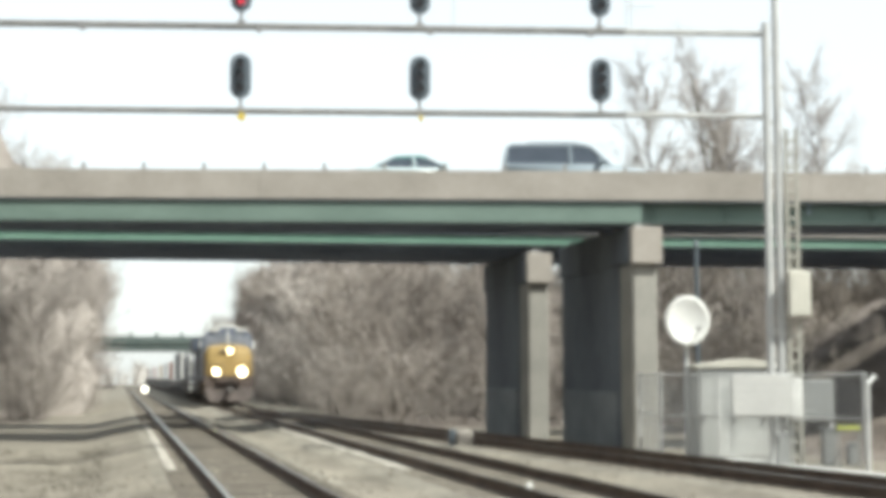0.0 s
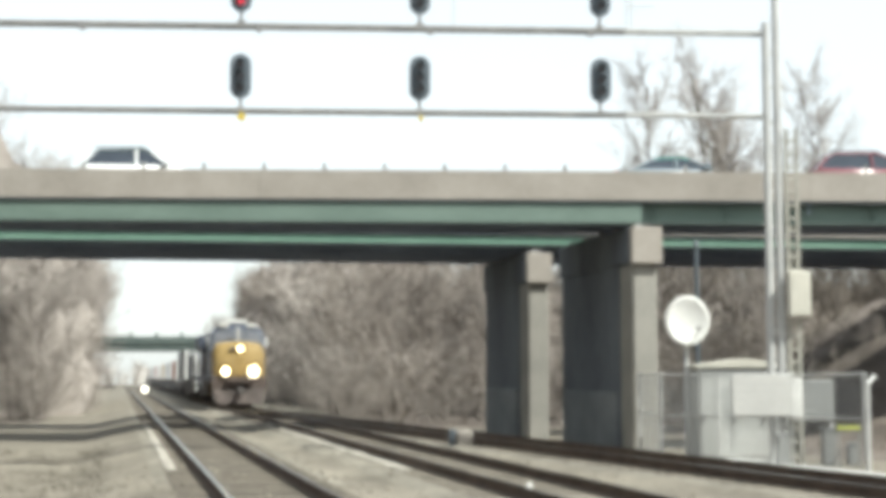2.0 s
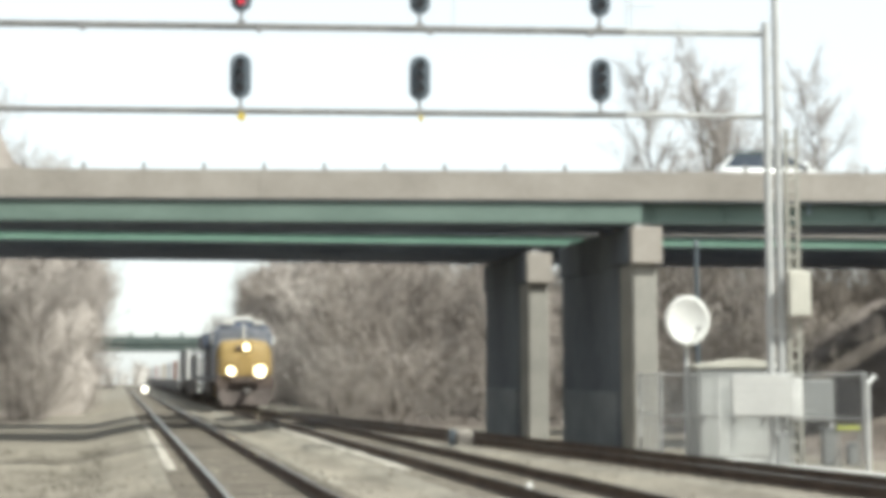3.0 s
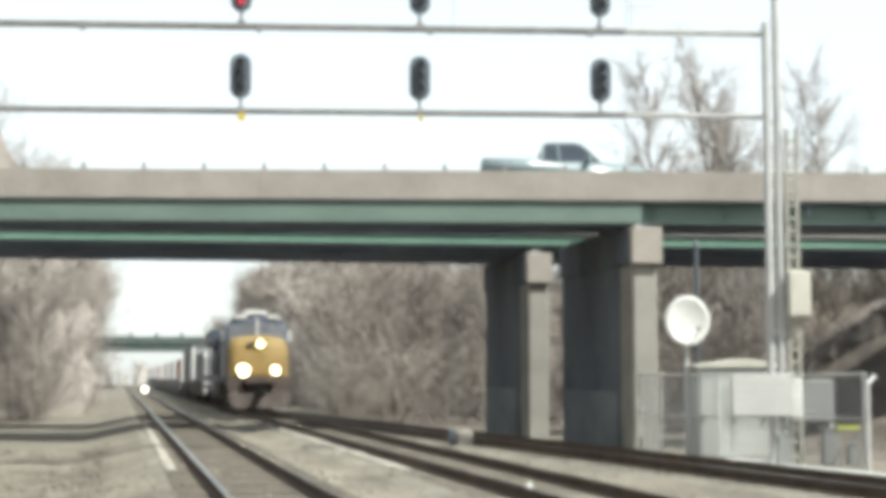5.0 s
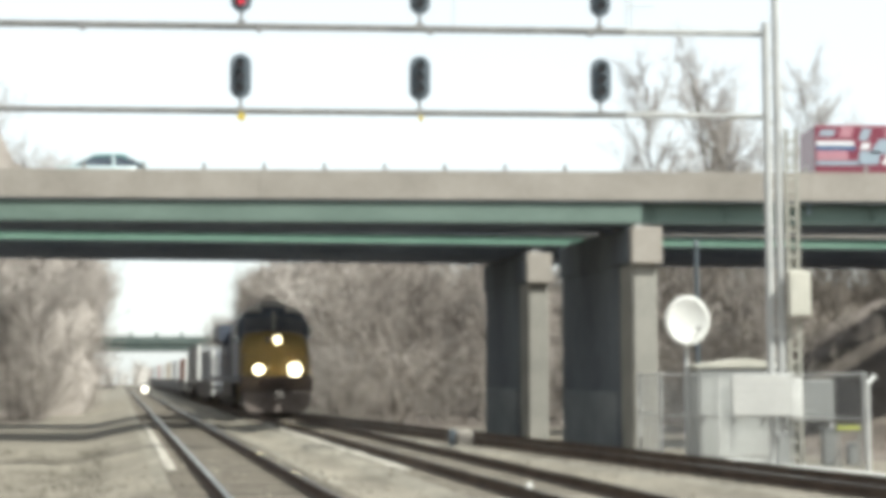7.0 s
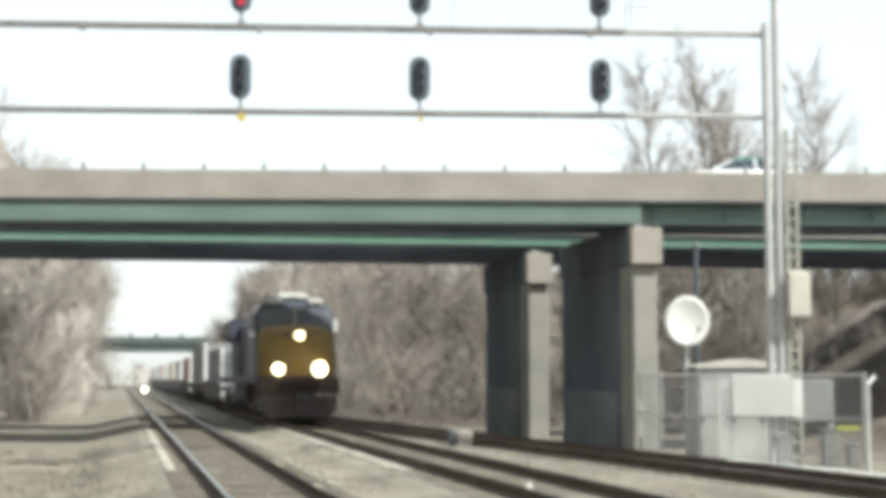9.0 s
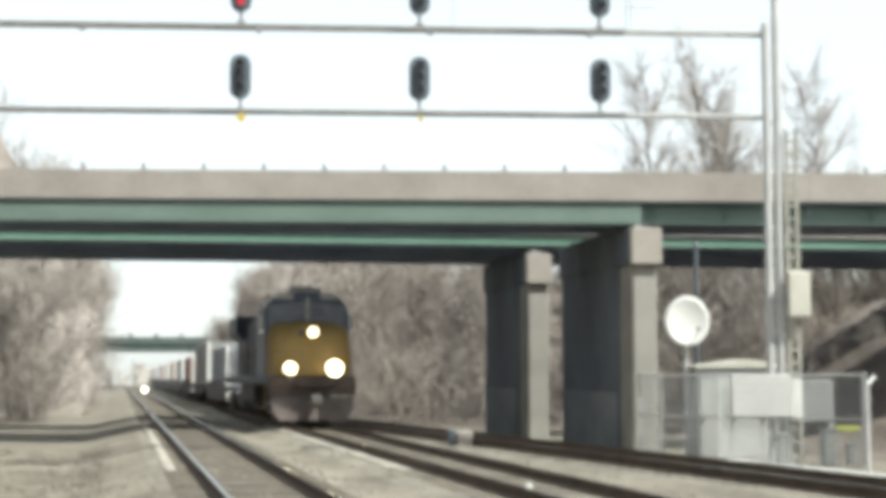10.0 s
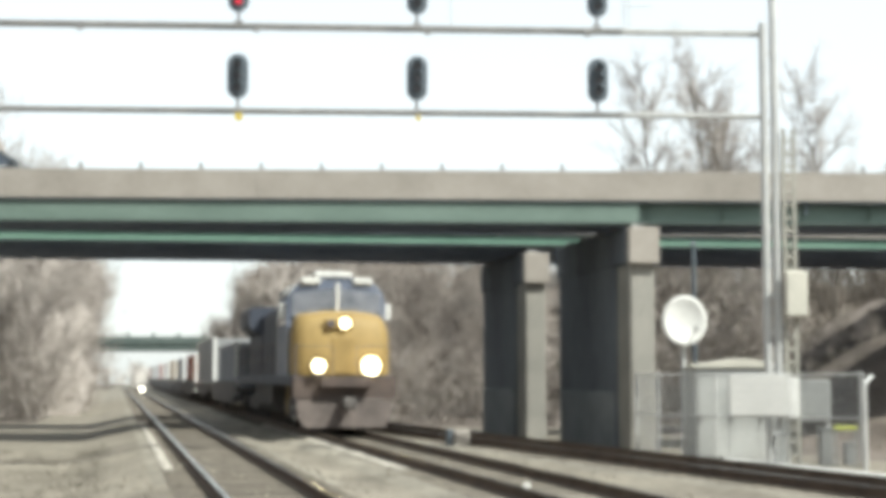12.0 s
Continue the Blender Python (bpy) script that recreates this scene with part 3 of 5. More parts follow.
                tube(bm, pa, pb, 0.0026, n=3, cap=False)
        part("wire_mesh", bm, GALV, f)
    # sign on the fence
    s = root("notice_board", "white notice board with faint grey lines on the fence", "sign", pose(7.24, 34.66, 0, 0, 0, -17.5))
    bm = bmesh.new()
    box(bm, -0.66, 0.64, -0.05, -0.03, 0.74, 1.66, 0.006)
    part("board", bm, WHITEPAINT, s)
    for z in (1.45, 1.28, 1.1, 0.92):
        bm = bmesh.new()
        box(bm, -0.54, 0.5, -0.0525, -0.0505, z - 0.03, z + 0.03)
        part("text_bar", bm, FAINT, s)


build_compound()


def build_lineside():
    # switch machine
    k = root("switch_machine", "pale grey switch machine box beside the turnout", "switch machine", pose(0.42, 40.4, -0.3, 0, 0, 14))
    bm = bmesh.new()
    box(bm, -0.05, 0.4, 0, 0.6, -0.05, 0.5, 0.05)
    part("housing", bm, CONCRETE, k)
    bm = bmesh.new()
    box(bm, -0.2, -0.06, 0.1, 0.4, -0.05, 0.52, 0.02)
    part("lever_case", bm, BLACK, k)
    bm = bmesh.new()
    box(bm, 0.1, 1.2, 0.25, 0.32, 0.1, 0.14)
    part("throw_rod", bm, STEEL, k)
    # dwarf signal far down the line
    k = root("dwarf_signal", "low dwarf signal with a bright white light far down the track", "railway signal", pose(track_x(3.35, 190), 190, -0.46))
    bm = bmesh.new()
    box(bm, -0.3, 0.3, 0, 0.4, 0, 1.0, 0.05)
    part("case", bm, BLACK, k)
    bm = bmesh.new()
    tube(bm, (0, -0.1, 0.55), (0, 0.02, 0.55), 0.24, n=16)
    part("lens", bm, LAMP, k)
    # white marker stake
    for x, y in ((1.38, 24.6),):
        bm = bmesh.new()
        box(bm, -0.05, 0.05, -0.03, 0.03, -0.3, 0.12, 0.01)
        thing("marker_stake", bm, WHITEPAINT, "short white marker stake in the ballast", "marker stake", "stakes", at=pose(x, y, -0.2))


LAMP = material("lit_lamp_glass", (1.0, 0.93, 0.75), (1.0, 0.93, 0.75), 1, 0.3, glow=5)
build_lineside()


# ---- unseen banks beside and behind the viewer: close the place, cut sky light ----
def sky_blocking_bank(name, pts, height):
    """An uneven dark bank along a line of points, added to hold back sky light."""
    vs, fs = [], []
    run = []
    for (xa, ya), (xb, yb) in zip(pts, pts[1:]):
        n = max(2, int(math.hypot(xb - xa, yb - ya) / 1.5))
        run += [(xa + (xb - xa) * i / n, ya + (yb - ya) * i / n) for i in range(n)]
    levels = 9
    for i, (x, y) in enumerate(run):
        top = height * (0.85 + 0.35 * noise.noise((i * 0.35, 2.0, 0.0)))
        for j in range(levels):
            f = j / (levels - 1)
            w = 1.6 * noise.noise((x * 0.4, y * 0.4, f * 6))
            vs.append((x + w, y + w * 0.6, -1.2 + (top + 1.2) * f))
    for i in range(len(run) - 1):
        for j in range(levels - 1):
            a = i * levels + j
            fs.append((a, a + levels, a + levels + 1, a + 1))
    me = bpy.data.meshes.new(name)
    me.from_pydata(vs, [], fs)
    me.materials.append(BARK)
    ob = new(name, me)
    sol = ob.modifiers.new("depth", "SOLIDIFY")
    sol.thickness = 1.5
    tagged(ob, "unseen dark bank added to block sky light", "scrub bank", kind="structure")


sky_blocking_bank("backdrop_west", [(-19, 44), (-17, 20), (-14, -8), (-8, -24)], 15)
sky_blocking_bank("backdrop_south", [(-8, -24), (4, -27), (16, -27), (36, -22)], 19)
sky_blocking_bank("backdrop_east", [(36, -22), (31, 0), (30, 22), (27, 40)], 11)


# ---- bare winter trees ----
def prong(vs, fs, p, d, length, r0, r1):
    """One straight three-sided tapered stick."""
    q = d.to_track_quat("Z", "Y")
    k = len(vs)
    for pt, r in ((p, r0), (p + d * length, r1)):
        for i in range(3):
            a = 2.0944 * i
            vs.append(pt + q @ Vector((r * math.cos(a), r * math.sin(a), 0)))
    for i in range(3):
        j = (i + 1) % 3
        fs.append((k + i, k + j, k + 3 + j, k + 3 + i))
    return p + d * length


def bent(rng, d, w, up=0.0):
    v = d + Vector((rng.gauss(0, w), rng.gauss(0, w), rng.gauss(0, w) + up))
    return v.normalized()


def tree_mesh(seed, height, stems, spread, limbs, boughs, twigs, tw, trunk_r, low=0.15, rise=(0.35, 1.1)):
    """Trunk and twig crown as two meshes. Limbs leave the stems, boughs the limbs, twigs the boughs."""
    rng = random.Random(seed)
    tv, tf, cv, cf = [], [], [], []
    for s in range(stems):
        d = bent(rng, Vector((0, 0, 1)), 0.22 if stems > 1 else 0.04)
        p = Vector((rng.uniform(-0.4, 0.4) if stems > 1 else 0, rng.uniform(-0.4, 0.4) if stems > 1 else 0, -0.5))
        n = 6
        r = trunk_r
        pts = [p]
        for i in range(n):
            d = bent(rng, d, 0.09, 0.05)
            p = prong(tv, tf, p, d, (height * 0.85) / n, r, r * 0.76)
            r *= 0.76
            pts.append(p)
        for li in range(limbs):
            f = low + (1 - low) * (li + rng.random()) / limbs
            i = min(n - 1, int(f * n))
            base = pts[i].lerp(pts[i + 1], f * n - i)
            a = rng.uniform(0, 6.283)
            ld = Vector((math.cos(a), math.sin(a), rng.uniform(*rise))).normalized()
            ll = height * spread * (1.15 - 0.75 * f) * rng.uniform(0.7, 1.2)
            lr = trunk_r * 0.42 * (1.1 - 0.8 * f)
            q, lpts = base, [base]
            for _ in range(3):
                ld = bent(rng, ld, 0.14, 0.1)
                q = prong(tv, tf, q, ld, ll / 3, lr, lr * 0.65)
                lr *= 0.65
                lpts.append(q)
            for b in range(boughs):
                g = 0.2 + 0.8 * (b + rng.random()) / boughs
                j = min(2, int(g * 3))
                bp = lpts[j].lerp(lpts[j + 1], g * 3 - j)
                bd = bent(rng, ld, 0.5, 0.15)
                bl = ll * rng.uniform(0.25, 0.5)
                e = prong(cv, cf, bp, bd, bl, tw * 1.8, tw)
                for _ in range(twigs):
                    h = rng.uniform(0.15, 1.0)
                    td = bent(rng, bd, 0.55, 0.12)
                    prong(cv, cf, bp.lerp(e, h), td, bl * rng.uniform(0.35, 0.8), tw, tw * 0.45)
    out = []
    for nm, v, f in (("trunk", tv, tf), ("crown", cv, cf)):
        me = bpy.data.meshes.new(nm)
        me.from_pydata(v, [], f)
        out.append(me)
    return out


def tree(meshes, bark, twig, label, category, group, m, name="bare_tree"):
    t = root(name, label, category, m, group)
    for nm, me, mat in zip(("trunk", "crown"), meshes, (bark, twig)):
        if not me.materials:
            me.materials.append(mat)
        share(nm, me, t, Matrix())
    return t


def plant():
    rng = random.Random(5)
    mids = [tree_mesh(10 + i, 9.5, 1, 0.34, 18, 7, 10, 0.0074, 0.08, 0.06) for i in range(5)]
    brush = [tree_mesh(30 + i, 5.2, 5, 0.34, 5, 5, 8, 0.0072, 0.03, 0.04) for i in range(3)]
    bigs = [tree_mesh(60 + i, 21, 1, 0.235, 46, 8, 9, 0.0092, 0.2, 0.2, (0.55, 1.9)) for i in range(5)]
    light = [tree_mesh(80 + i, 9.5, 1, 0.34, 17, 7, 8, 0.0105, 0.1, 0.06) for i in range(3)]
    protos_l = [tree(m, TWIG, TWIG, "leafless grey-brown tree beside the railway cutting", "tree", "lineside trees", pose(-66, 96 + 3 * i, -0.5)) for i, m in enumerate(light)]
    protos_m = [tree(m, TWIG, TWIG, "leafless grey-brown tree beside the railway cutting", "tree", "lineside trees", pose(-60, 96 + 3 * i, -0.5)) for i, m in enumerate(mids)]
    right = [tree_mesh(110 + i, 9.5, 1, 0.34, 18, 7, 10, 0.0074, 0.08, 0.06) for i in range(4)]
    protos_r = [tree(m, TWIG_RIGHT, TWIG_RIGHT, "leafless brown tree beside the railway cutting", "tree", "lineside trees", pose(-72, 96 + 3 * i, -0.5)) for i, m in enumerate(right)]
    # bark tone on the twigs too: the bank's shade is painted in
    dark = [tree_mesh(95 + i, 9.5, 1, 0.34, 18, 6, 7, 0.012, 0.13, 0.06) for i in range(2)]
    protos_d = [tree(m, BARK, BARK, "leafless tree behind the embankment, darkened for bank shade", "tree", "embankment trees", pose(-69, 96 + 3 * i, -0.5)) for i, m in enumerate(dark)]
    protos_b = [tree(m, TWIG, TWIG, "tangled leafless brush on the railway verge", "shrub", "lineside brush", pose(-63, 96 + 3 * i, -0.5), "bare_shrub") for i, m in enumerate(brush)]

    def put(proto, u, y, s):
        x = u + LEAN * y
        c = copy_thing(proto, pose(x, y, ground_z(x, y) + 0.05, 0, 0, rng.uniform(0, 360)) @ Matrix.Diagonal((s, s, s * rng.uniform(0.9, 1.1), 1)))
        c.scale = (s, s, s * rng.uniform(0.92, 1.08))
        return c

    # left side of the cutting
    for i in range(46):
        y = 77 + 70 * (i / 46) ** 1.4 + rng.uniform(-1, 1)
        u = -3.4 - abs(rng.gauss(0, 7))
        put(rng.choice(protos_m if y < 98 else protos_l), u, y, rng.uniform(0.85, 1.2) * min(1.3, 0.85 + 0.05 * (-u)) * (1 + 0.003 * (y - 77)))
    for i in range(40):
        y = 76.5 + 60 * (i / 40) ** 1.3
        put(rng.choice(protos_b), -2.6 - abs(rng.gauss(0, 2.2)) - 1.2 * rng.random(), y, rng.uniform(0.6, 1.05))
    for i in range(9):
        put(rng.choice(protos_m), -5.6 - 1.3 * i, 79 + rng.uniform(0, 5), 1.3 + 0.03 * i)
    for i in range(14):
        put(rng.choice(protos_b), -6.5 - i * 1.1, 75.6 + rng.uniform(0, 2), rng.uniform(0.8, 1.1))
    # right side
    for i in range(72):
        y = 79 + 88 * (i / 72) ** 1.2 + rng.uniform(-1.5, 1.5)
        u = 12.8 + 0.03 * (y - 79) + abs(rng.gauss(0, 6))
        put(rng.choice(protos_r if y < 98 else protos_l), u, y, rng.uniform(1.0, 1.3) * (1 + 0.0042 * (y - 79)))
    for i in range(46):
        y = 77 + 90 * (i / 46) ** 1.4
        put(rng.choice(protos_b), 11.2 + abs(rng.gauss(0, 2.0)), y, rng.uniform(0.7, 1.1))
    for i in range(16):
        put(rng.choice(protos_b), 13.5 + i * 1.3, 76.6 + rng.uniform(0, 1.6), rng.uniform(0.8, 1.2))
    # trees behind the right-hand bank and under the right span, shade in their colour
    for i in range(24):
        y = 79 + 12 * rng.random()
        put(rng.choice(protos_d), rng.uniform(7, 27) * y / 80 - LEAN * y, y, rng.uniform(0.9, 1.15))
    for i in range(14):
        y = 74.5 + 4 * rng.random()
        put(rng.choice(protos_b), rng.uniform(8, 24) - LEAN * y, y, rng.uniform(0.9, 1.3))
    for i in range(26):
        y = rng.uniform(56, 74)
        put(rng.choice(protos_b), rng.uniform(13, 20) - LEAN * y, y, rng.uniform(0.14, 0.3))
    # tall trees behind the right-hand bank
    for (x, y, s), m in zip(((13.6, 85, 1.06), (16.9, 88, 1.1), (22.0, 85, 0.92), (14.6, 92, 0.98), (19.2, 90, 1.06)), bigs):
        t = tree(m, BARK, TWIG, "tall leafless tree rising above the bridge", "tree", "tall trees", pose(x, y, ground_z(x, y) - 0.1, 0, 0, 40 * x))
        t.scale = (s, s, s)
    t = copy_thing(bpy.data.objects[t.name], pose(20.3, 92, ground_z(20.3, 92) - 0.1, 0, 0, 77))
    t.scale = (0.8, 0.8, 0.8)
    # far woods that close the view; distance haze is put into their pale colour
    vs, fs = [], []
    for i in range(330):
        y = rng.uniform(330, 560)
        x = LEAN * y + rng.uniform(-150, 130)
        h = rng.uniform(5, 9)
        base = Vector((x, y, ground_z(x, y) - 0.5))
        top = prong(vs, fs, base, bent(rng, Vector((0, 0, 1)), 0.05), h * 0.7, 0.2, 0.1)
        for _ in range(46):
            a = rng.uniform(0, 6.283)
            f = rng.uniform(0.1, 1.0)
            prong(vs, fs, base.lerp(top, f), Vector((math.cos(a), math.sin(a), rng.uniform(0.4, 1.6))).normalized(), h * rng.uniform(0.2, 0.42), 0.13, 0.05)
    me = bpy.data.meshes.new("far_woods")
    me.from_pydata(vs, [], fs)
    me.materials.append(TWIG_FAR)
    tagged(new("far_woods", me), "leafless woods in the distance, coloured pale for haze", "woods", kind="stuff")



def thicket(name, label, line, twig, seed):
    """A dense leafless thicket along a line of (x, y, height): a rough mass of brush with sticks all over it."""
    rng = random.Random(seed)
    run = []
    for (xa, ya, ha), (xb, yb, hb) in zip(line, line[1:]):
        n = max(2, int(math.hypot(xb - xa, yb - ya) / 1.1))
        run += [(xa + (xb - xa) * i / n, ya + (yb - ya) * i / n, ha + (hb - ha) * i / n) for i in range(n)]
    levels = 14
    vs, fs = [], []
    for i, (x, y, h) in enumerate(run):
        top = h * (0.9 + 0.3 * noise.noise((x * 0.22, y * 0.22, seed)) + 0.15 * noise.noise((x * 0.7, y * 0.7, seed)))
        for j in range(levels):
            f = j / (levels - 1)
            lean = 2.6 * f * f
            w = 1.5 * noise.noise((x * 0.35, y * 0.35, f * 4)) + 0.6 * noise.noise((x * 1.1, y * 1.1, f * 11))
            vs.append(Vector((x + w, y + lean + w * 0.7, -1.0 + (top + 1.0) * f)))
    for i in range(len(run) - 1):
        for j in range(levels - 1):
            a = i * levels + j
            fs.append((a, a + levels, a + levels + 1, a + 1))
    count = len(vs)
    for _ in range(len(run) * 90):      # loose crown along the top edge
        i = rng.randrange(len(run))
        p = vs[i * levels + levels - 1 - int(3 * rng.random() ** 2)] + Vector((rng.gauss(0, 0.8), rng.gauss(0, 0.6), rng.gauss(-0.2, 0.4)))
        d = Vector((rng.gauss(0, 0.45), rng.gauss(0, 0.4), rng.uniform(0.3, 1.2))).normalized()
        e = prong(vs, fs, p, d, rng.uniform(0.7, 1.8), rng.uniform(0.012, 0.024), 0.007)
        for _ in range(2):
            prong(vs, fs, p.lerp(e, rng.uniform(0.3, 0.9)), bent(rng, d, 0.6, 0.1), rng.uniform(0.3, 0.9), 0.01, 0.004)
    for _ in range(len(run) * 300):
        p = vs[rng.randrange(count)]
        base = p + Vector((rng.gauss(0, 0.5), rng.gauss(0, 0.5), rng.gauss(0, 0.45)))
        d = Vector((rng.gauss(0, 0.5), rng.gauss(-0.25, 0.5), rng.uniform(0.2, 1.3))).normalized()
        prong(vs, fs, base, d, rng.uniform(0.4, 1.3), rng.uniform(0.006, 0.014), 0.004)
    me = bpy.data.meshes.new(name)
    me.from_pydata(vs, [], fs)
    me.materials.append(twig)
    tagged(new(name, me), label, "thicket", kind="stuff")


def stones():
    """Loose ballast stones on the shoulders and between the tracks, nearest part of the line."""
    rng = random.Random(21)
    vs, fs = [], []
    for _ in range(2400):
        y = 14 + 26 * rng.random() ** 1.3
        x = LEAN * y + rng.uniform(-0.5, 9.5)
        r = rng.uniform(0.014, 0.034) * (1.8 if rng.random() < 0.05 else 1)
        c = Vector((x, y, ground_z(x, y) + r * 0.3))
        k = len(vs)
        for d in ((1, 0, 0), (-1, 0, 0), (0, 1, 0), (0, -1, 0), (0, 0, 0.8), (0, 0, -0.8)):
            vs.append(c + Vector(d) * r * rng.uniform(0.7, 1.3) + Vector((rng.gauss(0, r * 0.2), rng.gauss(0, r * 0.2), 0)))
        for a, b in ((0, 2), (2, 1), (1, 3), (3, 0)):
            fs.append((k + a, k + b, k + 4))
            fs.append((k + b, k + a, k + 5))
    me = bpy.data.meshes.new("ballast_stones")
    me.from_pydata(vs, [], fs)
    me.materials.append(STONE)
    tagged(new("ballast_stones", me), "loose pale and brown ballast stones between the tracks", "stones", kind="stuff")


STONE = material("crushed_ballast_stone", (0.1, 0.09, 0.072), (0.27, 0.245, 0.2), 6.0, 0.9, fine=30, island=0.35)


def grass():
    """Dry tufts on the left verge and low litter on the right bank."""
    rng = random.Random(9)
    vs, fs = [], []
    for i in range(1500):
        if i < 950:
            y = rng.uniform(13, 46)
            x = LEAN * y + K_ONE - 2.4 - abs(rng.gauss(0, 3.2))
            h = 0.1
        else:
            y = rng.uniform(50, 76)
            x = rng.uniform(11, 20)
            h = 0.28
        base = Vector((x, y, ground_z(x, y) - 0.02))
        for _ in range(9):
            d = Vector((rng.gauss(0, 0.6), rng.gauss(0, 0.6), 1)).normalized()
            prong(vs, fs, base + Vector((rng.gauss(0, 0.12), rng.gauss(0, 0.12), 0)), d, h * rng.uniform(0.4, 1.3), 0.012, 0.003)
    me = bpy.data.meshes.new("dry_grass")
    me.from_pydata(vs, [], fs)
    me.materials.append(DRYGRASS)
    tagged(new("dry_grass", me), "short dry brown grass tufts on the verge", "grass", kind="stuff")


DRYGRASS = material("dry_brown_grass", (0.095, 0.086, 0.07), (0.175, 0.16, 0.133), 0.4, 0.95, fine=6)
plant()
thicket("right_thicket", "dense brown leafless thicket beside the railway cutting", [(-28.0, 182, 3.5), (-25.0, 175, 8.5), (-21.0, 167, 13.4), (-10.6, 130, 11.6), (-3.0, 101, 10.0), (4.0, 92, 9.4), (10.5, 91.5, 9.4)], TWIG_RIGHT, 3)
# darker continuation of the right thicket, with bank shade in its colour
thicket("bank_thicket", "leafless thicket behind the embankment, darkened for bank shade", [(6.6, 95, 9.8), (16, 95, 9.4), (34, 94, 9.0)], BARK, 13)
thicket("left_thicket", "dense grey-brown leafless thicket beside the railway cutting", [(-38, 84, 20), (-29, 85, 19), (-25.2, 86, 17.6), (-23.4, 87, 15.2), (-22.2, 87.5, 12), (-21.4, 88.5, 8.2), (-25.6, 108, 8.6), (-32, 132, 9.5)], TWIG, 7)
grass()
stones()


# ---- the freight train ----
LOCO_YELLOW = material("locomotive_yellow", (0.205, 0.138, 0.045), (0.272, 0.188, 0.064), 0.8, 0.7, fine=5)
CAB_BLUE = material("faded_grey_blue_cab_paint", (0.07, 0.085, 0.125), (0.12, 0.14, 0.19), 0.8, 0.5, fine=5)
HOOD_DARK = material("sooty_dark_hood", (0.03, 0.037, 0.055), (0.065, 0.076, 0.105), 0.8, 0.6, fine=5)
LOCO_GREY = material("grimy_pilot_grey", (0.07, 0.058, 0.054), (0.155, 0.128, 0.117), 1.5, 0.7, fine=7)
SILL = material("brown_grimy_sill", (0.045, 0.034, 0.03), (0.095, 0.07, 0.06), 1.5, 0.8, fine=7)
GRIME = material("black_running_gear", (0.045, 0.042, 0.042), (0.1, 0.09, 0.084), 2.0, 0.8, fine=9)
PALE_TRIM = material("pale_trim_paint", (0.42, 0.42, 0.4), (0.56, 0.55, 0.52), 1.5, 0.5, fine=8)
GLASS = material("dark_window_glass", (0.035, 0.045, 0.06), (0.05, 0.06, 0.08), 1, 0.06, fine=3)
# pale base colour stands in for sky reflected on the panes
WINDSCREEN = material("sky_sheen_windscreen_glass", (0.2, 0.215, 0.25), (0.4, 0.41, 0.45), 1.1, 0.12, fine=3)
HEADLAMP = material("lit_headlamp", (1.0, 0.86, 0.55), (1.0, 0.86, 0.55), 1, 0.3, glow=5)
DITCHLAMP = material("lit_ditch_light", (1.0, 0.88, 0.6), (1.0, 0.88, 0.6), 1, 0.3, glow=6.5)


def wheel(y, r, parent, x):
    bm = bmesh.new()
    tube(bm, (x - 0.07, 0, 0), (x + 0.07, 0, 0), r, n=20)
    s = 1 if x < 0 else -1
    tube(bm, (x + s * 0.07, 0, 0), (x + s * 0.1, 0, 0), r + 0.03, n=20)
    tube(bm, (x - s * 0.12, 0, 0), (x - s * 0.07, 0, 0), r * 0.4, n=12)
    o = part("wheel", bm, GRIME, parent)
    o.matrix_basis = pose(0, y, r)
    return o


def bogie(parent, y, axles, r, span):
    b = new("truck")
    b.parent = parent
    b.matrix_basis = pose(0, y, 0)
    tagged(b, "grimy black bogie")
    for sx in (-1, 1):
        bm = bmesh.new()
        L = span / 2 + 0.55
        prism(bm, [(-L, 0.5), (-L * 0.75, 0.45), (-L * 0.4, 0.36), (L * 0.4, 0.36), (L * 0.75, 0.45), (L, 0.5), (L, 0.72), (L * 0.5, 0.9), (-L * 0.5, 0.9), (-L, 0.72)], sx * 0.98 - 0.07, sx * 0.98 + 0.07, "x")
        part("side_frame", bm, GRIME, b)
    ws = []
    for i in range(axles):
        yy = -span / 2 + span * i / (axles - 1)
        for x in (-RAIL, RAIL):
            ws.append(wheel(yy, r, b, x))
        bm = bmesh.new()
        tube(bm, (-0.7, yy, r), (0.7, yy, r), 0.09, n=8)
        part("axle", bm, GRIME, b)
    return ws


FLASHERS = []   # (lens, side) of the two lights that flash in turn


